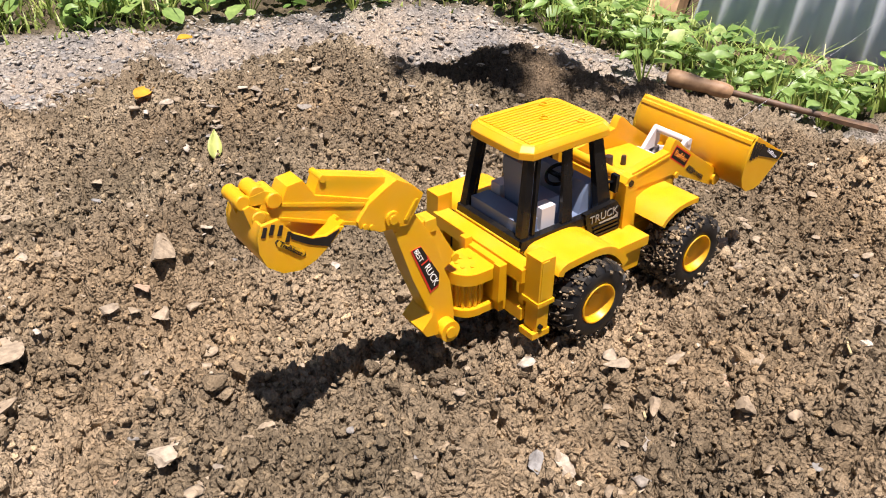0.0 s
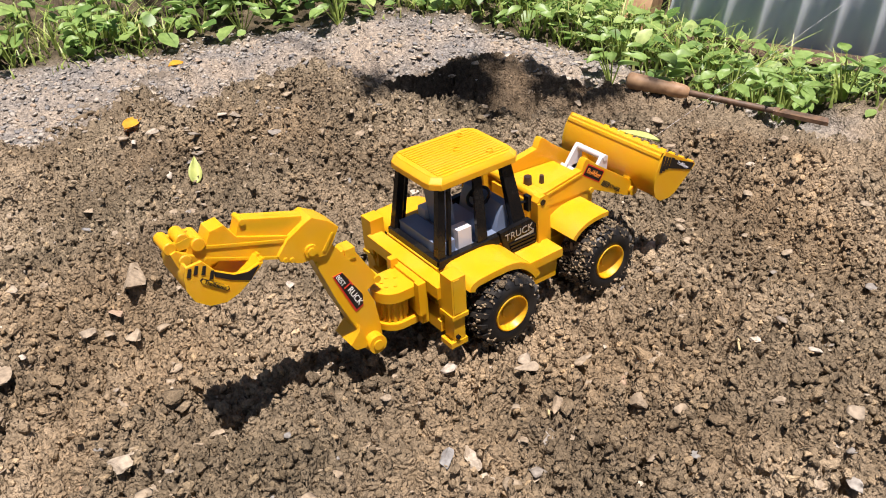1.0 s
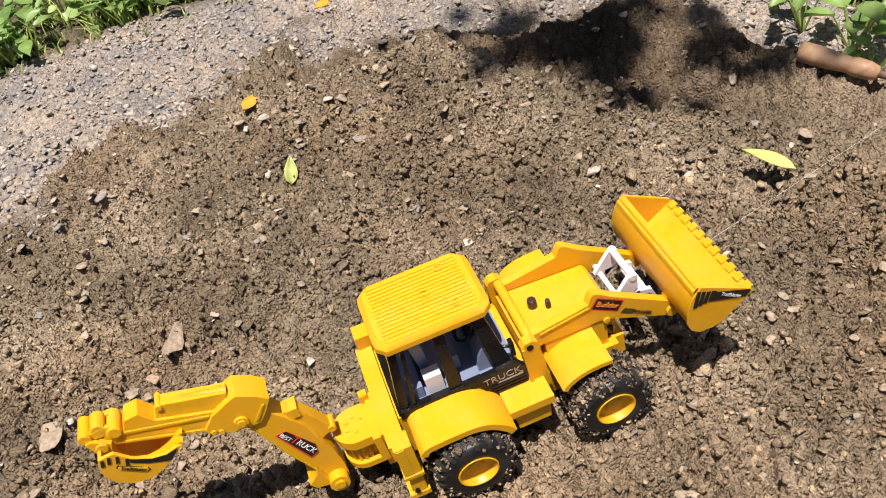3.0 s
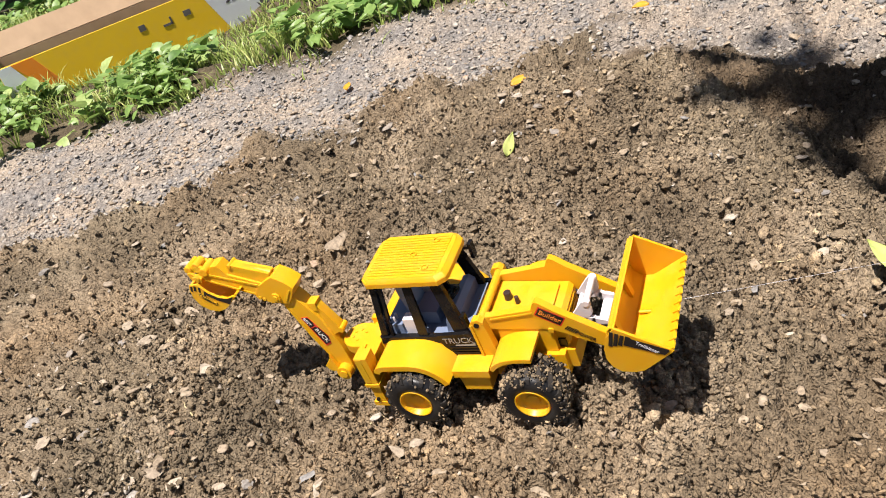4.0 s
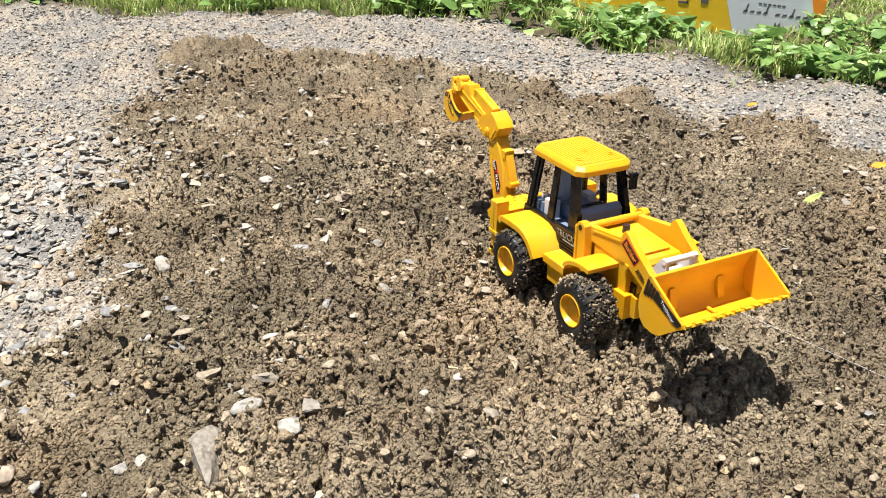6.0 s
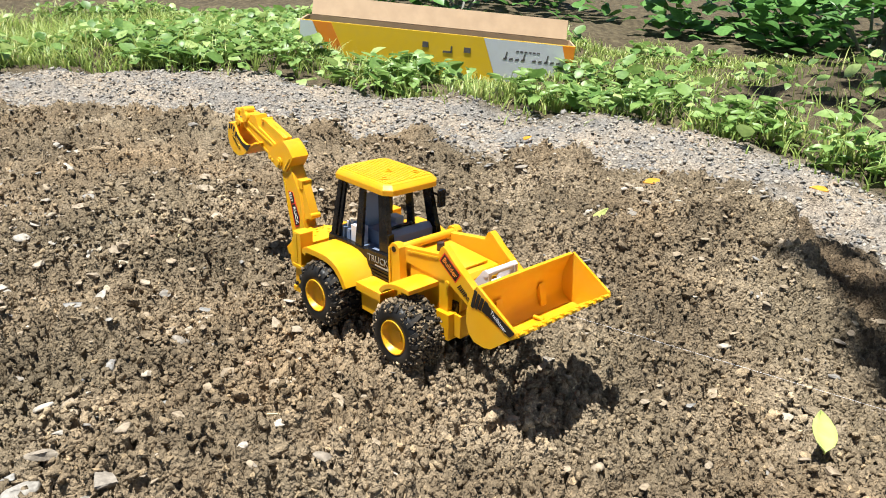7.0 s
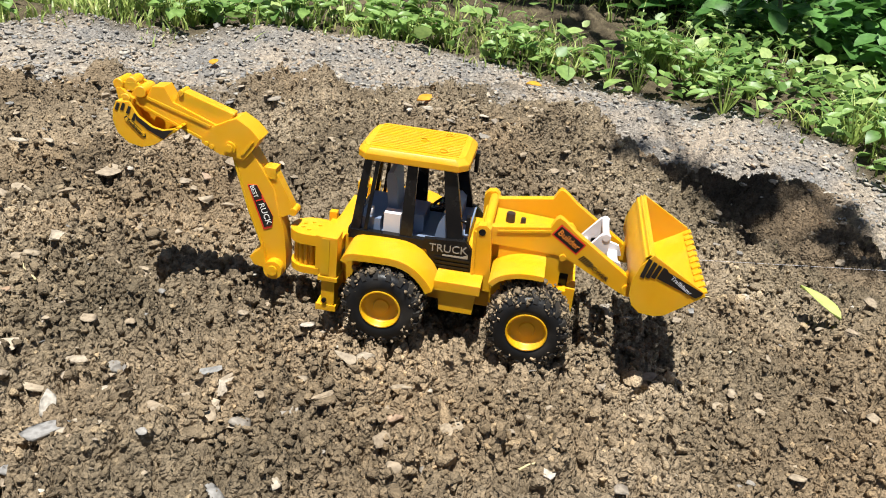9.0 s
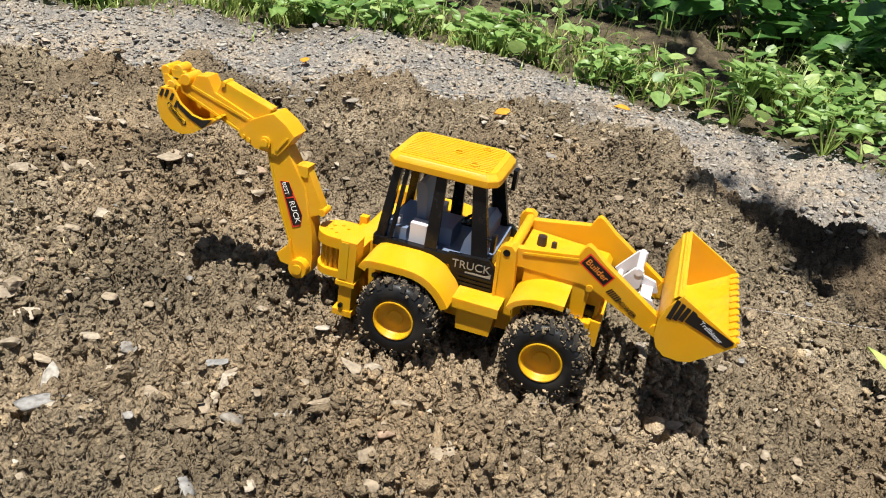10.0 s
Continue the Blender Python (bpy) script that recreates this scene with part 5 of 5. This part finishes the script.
# ---------------------------------------------------------------- background
def card_box():
    """Long open toy carton lying on its side edge in the grass."""
    L, H, D, T = 0.66, 0.105, 0.10, 0.004
    b = empty("cardboard_box")
    front = part("front_panel", box(0, L, 0, T, 0, H, 0.0008), CARD_YELLOW, b, "yellow printed front panel")
    part("back_panel", box(0, L, D - T, D, 0, H, 0.0008), CARD, b)
    part("base_panel", box(0, L, T, D - T, 0, T, 0.0005), CARD, b)
    part("end_panel", box(0, T, T, D - T, T, H, 0.0005), CARD, b)
    part("end_panel", box(L - T, L, T, D - T, T, H, 0.0005), CARD, b)
    flap = box(0.01, L - 0.01, 0, 0.042, 0, 0.003, 0.0005)
    bmesh.ops.transform(flap, matrix=pose(0, D - 0.001, H, 62, 0, 0), verts=flap.verts)
    part("flap", flap, CARD, b, "plain brown open flap")

    def patch(name, pts, mat, label, off=0.0006):
        part(name, prism(pts, -off, 0.0002, 0), mat, front, label)

    patch("print_panel", [(0.49, 0.001), (0.655, 0.001), (0.655, 0.02), (0.635, H - 0.001), (0.44, H - 0.001)], CARD_WHITE, "white printed area")
    patch("print_corner", [(0.628, H - 0.001), (0.6585, H - 0.001), (0.6585, 0.030)], CARD_ORANGE, "orange printed corner", 0.0010)
    patch("print_corner", [(0.03, H - 0.001), (0.075, H - 0.001), (0.11, 0.045), (0.085, 0.03)], CARD_ORANGE, "orange printed stripe", 0.0010)
    patch("print_panel", [(0.001, 0.03), (0.06, 0.05), (0.03, H - 0.001), (0.001, H - 0.001)], CARD_WHITE, "white printed area")
    for k, (u, w, zz, h) in enumerate(((0.295, 0.014, 0.075, 0.011), (0.345, 0.022, 0.068, 0.004), (0.363, 0.004, 0.068, 0.014), (0.395, 0.016, 0.072, 0.010))):
        patch("print_mark", [(u, zz), (u + w, zz), (u + w, zz + h), (u, zz + h)], CARD_INK, "dark printed mark", 0.0010)
    for k in range(9):
        u = 0.490 + k * 0.0145 + (0.012 if k > 3 else 0)
        patch("print_bar", [(u, 0.066), (u + 0.009, 0.067), (u + 0.010, 0.071), (u + 0.002, 0.070)], CARD_INK, "dark bar of print", 0.0010)
        if k % 3 == 0:
            patch("print_bar", [(u + 0.004, 0.066), (u + 0.007, 0.066), (u + 0.010, 0.082), (u + 0.007, 0.082)], CARD_INK, "dark bar of print", 0.0010)
    for k in range(6):
        u = 0.520 + k * 0.010
        patch("print_bar", [(u, 0.083), (u + 0.007, 0.083), (u + 0.007, 0.086), (u, 0.086)], CARD_INK, "dark bar of print", 0.0010)
    for a in (-0.8, -0.3, 0.2, 0.7):
        ux, uz = math.sin(a), math.cos(a)
        patch("print_mark", [(0.57, 0.030), (0.57 + 0.014 * ux - 0.004 * uz, 0.030 + 0.018 * uz), (0.57 + 0.022 * ux, 0.030 + 0.026 * uz), (0.57 + 0.014 * ux + 0.004 * uz, 0.030 + 0.018 * uz)], CARD_INK, "dark leaf-shaped print", 0.0010)
    b.matrix_world = pose(-1.25, 0.75, -0.082, 0, 4.0, 46) @ Matrix.Diagonal((0.98, 1.1, 1.18, 1))
    return tagged(b, "long open cardboard carton, printed yellow, white and orange, lying in grass", "box")


card_box()


def zinc_sheet():
    """Corrugated panel with real waves."""
    bm = bmesh.new()
    n, L, H = 300, 1.2, 0.55
    rows = []
    for z in (0, H):
        rows.append([bm.verts.new((i * L / n, 0.009 * math.sin(i * L / n / 0.046 * math.tau), z)) for i in range(n + 1)])
    for i in range(n):
        bm.faces.new((rows[0][i], rows[0][i + 1], rows[1][i + 1], rows[1][i]))
    th = tagged(empty("metal_fence"), "corrugated grey metal sheet with a rusty rail, behind weeds", "fence")
    sh = part("sheet", bm, ZINC, th, smooth=True)
    sh.modifiers.new("thickness", "SOLIDIFY").thickness = 0.0012
    part("rail", box(-0.02, L, -0.020, -0.012, -0.012, 0.006, 0.001), RUST, th, "rusty bottom rail")
    part("post", box(-0.06, -0.02, -0.02, 0.02, -0.12, H, 0.003), WOOD, th, "weathered wooden post")
    part("post", box(0.80, 0.84, 0.012, 0.05, -0.15, H, 0.003), WOOD, th, "weathered wooden post")
    th.matrix_world = pose(0.66, 0.40, -0.080, -34, 0, -70)


zinc_sheet()


def tree(x, y, r, h, seed, shade_boughs=()):
    t = empty("tree")
    rr = random.Random(seed)
    bm = bmesh.new()
    n, rows = 20, 12
    rings = []
    for i in range(rows + 1):
        u = i / rows
        k = r * (1.35 - 0.35 * min(1, u * 5)) * (1 - 0.5 * u)
        rings.append([bm.verts.new(((k * (1 + 0.07 * math.sin(3 * a + 5 * u) + 0.03 * rr.uniform(-1, 1))) * math.cos(a) + 0.06 * u * math.sin(4 * u + seed), (k * (1 + 0.05 * math.cos(2 * a + seed))) * math.sin(a), -0.1 + h * u)) for a in (j * math.tau / n for j in range(n))])
    for a, b in zip(rings, rings[1:]):
        for j in range(n):
            bm.faces.new((a[j], a[(j + 1) % n], b[(j + 1) % n], b[j]))
    for k in range(5):
        a, z = rr.uniform(0, 6.28), h * rr.uniform(0.6, 0.95)
        add_tube(bm, (0, 0, z), (0.8 * math.cos(a), 0.8 * math.sin(a), z + rr.uniform(0.3, 0.9)), r * 0.4, r * 0.1, 10)
    part("trunk", bm, BARK, t, "smooth grey trunk", smooth=True)
    q = np.random.default_rng(seed)
    m = 1500
    d = q.normal(size=(m, 3))
    d /= np.linalg.norm(d, axis=1)[:, None]
    c = d * (q.uniform(0.4, 1.0, m) * (1 + 0.3 * np.sin(5 * d[:, 0] + seed)))[:, None] * np.array((0.75, 0.65, 0.6)) + np.array((0.1, 0.65, 0))
    top, size = h + 0.5 + c[:, 2], q.uniform(0.06, 0.12, m)
    for bx, by, bz, reach, wide, turn, n, leaf in shade_boughs:
        # an added bough, out of view, spreads flat to shade the ground below
        u, v = np.sqrt(q.random(n)), q.uniform(0, math.tau, n)
        e, g = reach * u * np.cos(v), wide * u * np.sin(v) * (1 + 0.25 * np.sin(3 * v))
        ct, st = math.cos(radians(turn)), math.sin(radians(turn))
        c = np.concatenate([c, np.stack([bx - x + e * ct - g * st, by - y + e * st + g * ct, 0 * e], 1)])
        top = np.concatenate([top, bz + q.uniform(-0.12, 0.12, n)])
        size = np.concatenate([size, leaf * q.uniform(0.7, 1.3, n)])
        part("limb", tube((0, 0, h * 0.75), (bx - x, by - y, bz), r * 0.32, r * 0.04, 10, 0), BARK, t, "smooth grey limb of an added shade bough, out of view")
    crown = leafy("crown", c[:, 0], c[:, 1], top, size, q, SHRUB, 1.0)
    crown.parent = t
    crown["label"] = "loose green crown"
    t.matrix_world = pose(x, y, -0.04)
    return tagged(t, "tree with a smooth grey trunk among shrubs", "tree")


# the first tree's two unseen boughs are added to shade ditch and background
tree(-0.24, 2.05, 0.065, 2.4, 1, ((0.135, -0.105, 2.2, 0.25, 0.070, -47, 92, 0.050), (0.10, 1.00, 2.25, 0.70, 0.40, 8, 150, 0.09)))
tree(-0.47, 2.30, 0.035, 2.2, 2)


def shrub(x, y, w, h, n, seed, size):
    s = empty("shrub")
    q = np.random.default_rng(seed)
    for k in range(6):
        a = k * 1.05
        part("stem", tube((0, 0, -0.05), (0.6 * w * math.cos(a), 0.6 * w * math.sin(a), h * 0.8), 0.006, 0.002, 6, 0), BARK, s)
    a, u = q.uniform(0, math.tau, n), np.sqrt(q.random(n))
    z = q.uniform(0.02, 1.0, n) * h * (1 - 0.5 * u * u)
    cr = leafy("foliage", w * u * np.cos(a) * (1 + 0.3 * np.sin(3 * a)), w * u * np.sin(a), z, q.uniform(0.6, 1.2, n) * size, q, SHRUB, 0.7)
    cr.parent = s
    cr["label"] = "dark green leaves"
    s.matrix_world = pose(x, y, float(land(np.array([x]), np.array([y]))[0]))
    return tagged(s, "dark green leafy shrub in the shade", "shrub", "shrubs behind the grass")


for i, (x, y, w, h, n, size) in enumerate(((0.22, 1.55, 0.30, 0.22, 420, 0.06), (0.50, 1.25, 0.26, 0.20, 380, 0.055), (0.72, 0.95, 0.22, 0.16, 320, 0.05), (-0.55, 2.35, 0.45, 0.40, 520, 0.07), (-1.05, 2.6, 0.5, 0.5, 520, 0.08), (0.15, 2.5, 0.5, 0.5, 520, 0.08), (0.75, 1.9, 0.45, 0.4, 480, 0.07), (-2.2, 2.2, 0.6, 0.5, 520, 0.08), (-0.05, 1.35, 0.12, 0.10, 90, 0.04))):
    shrub(x, y, w, h, n, 80 + i, size)
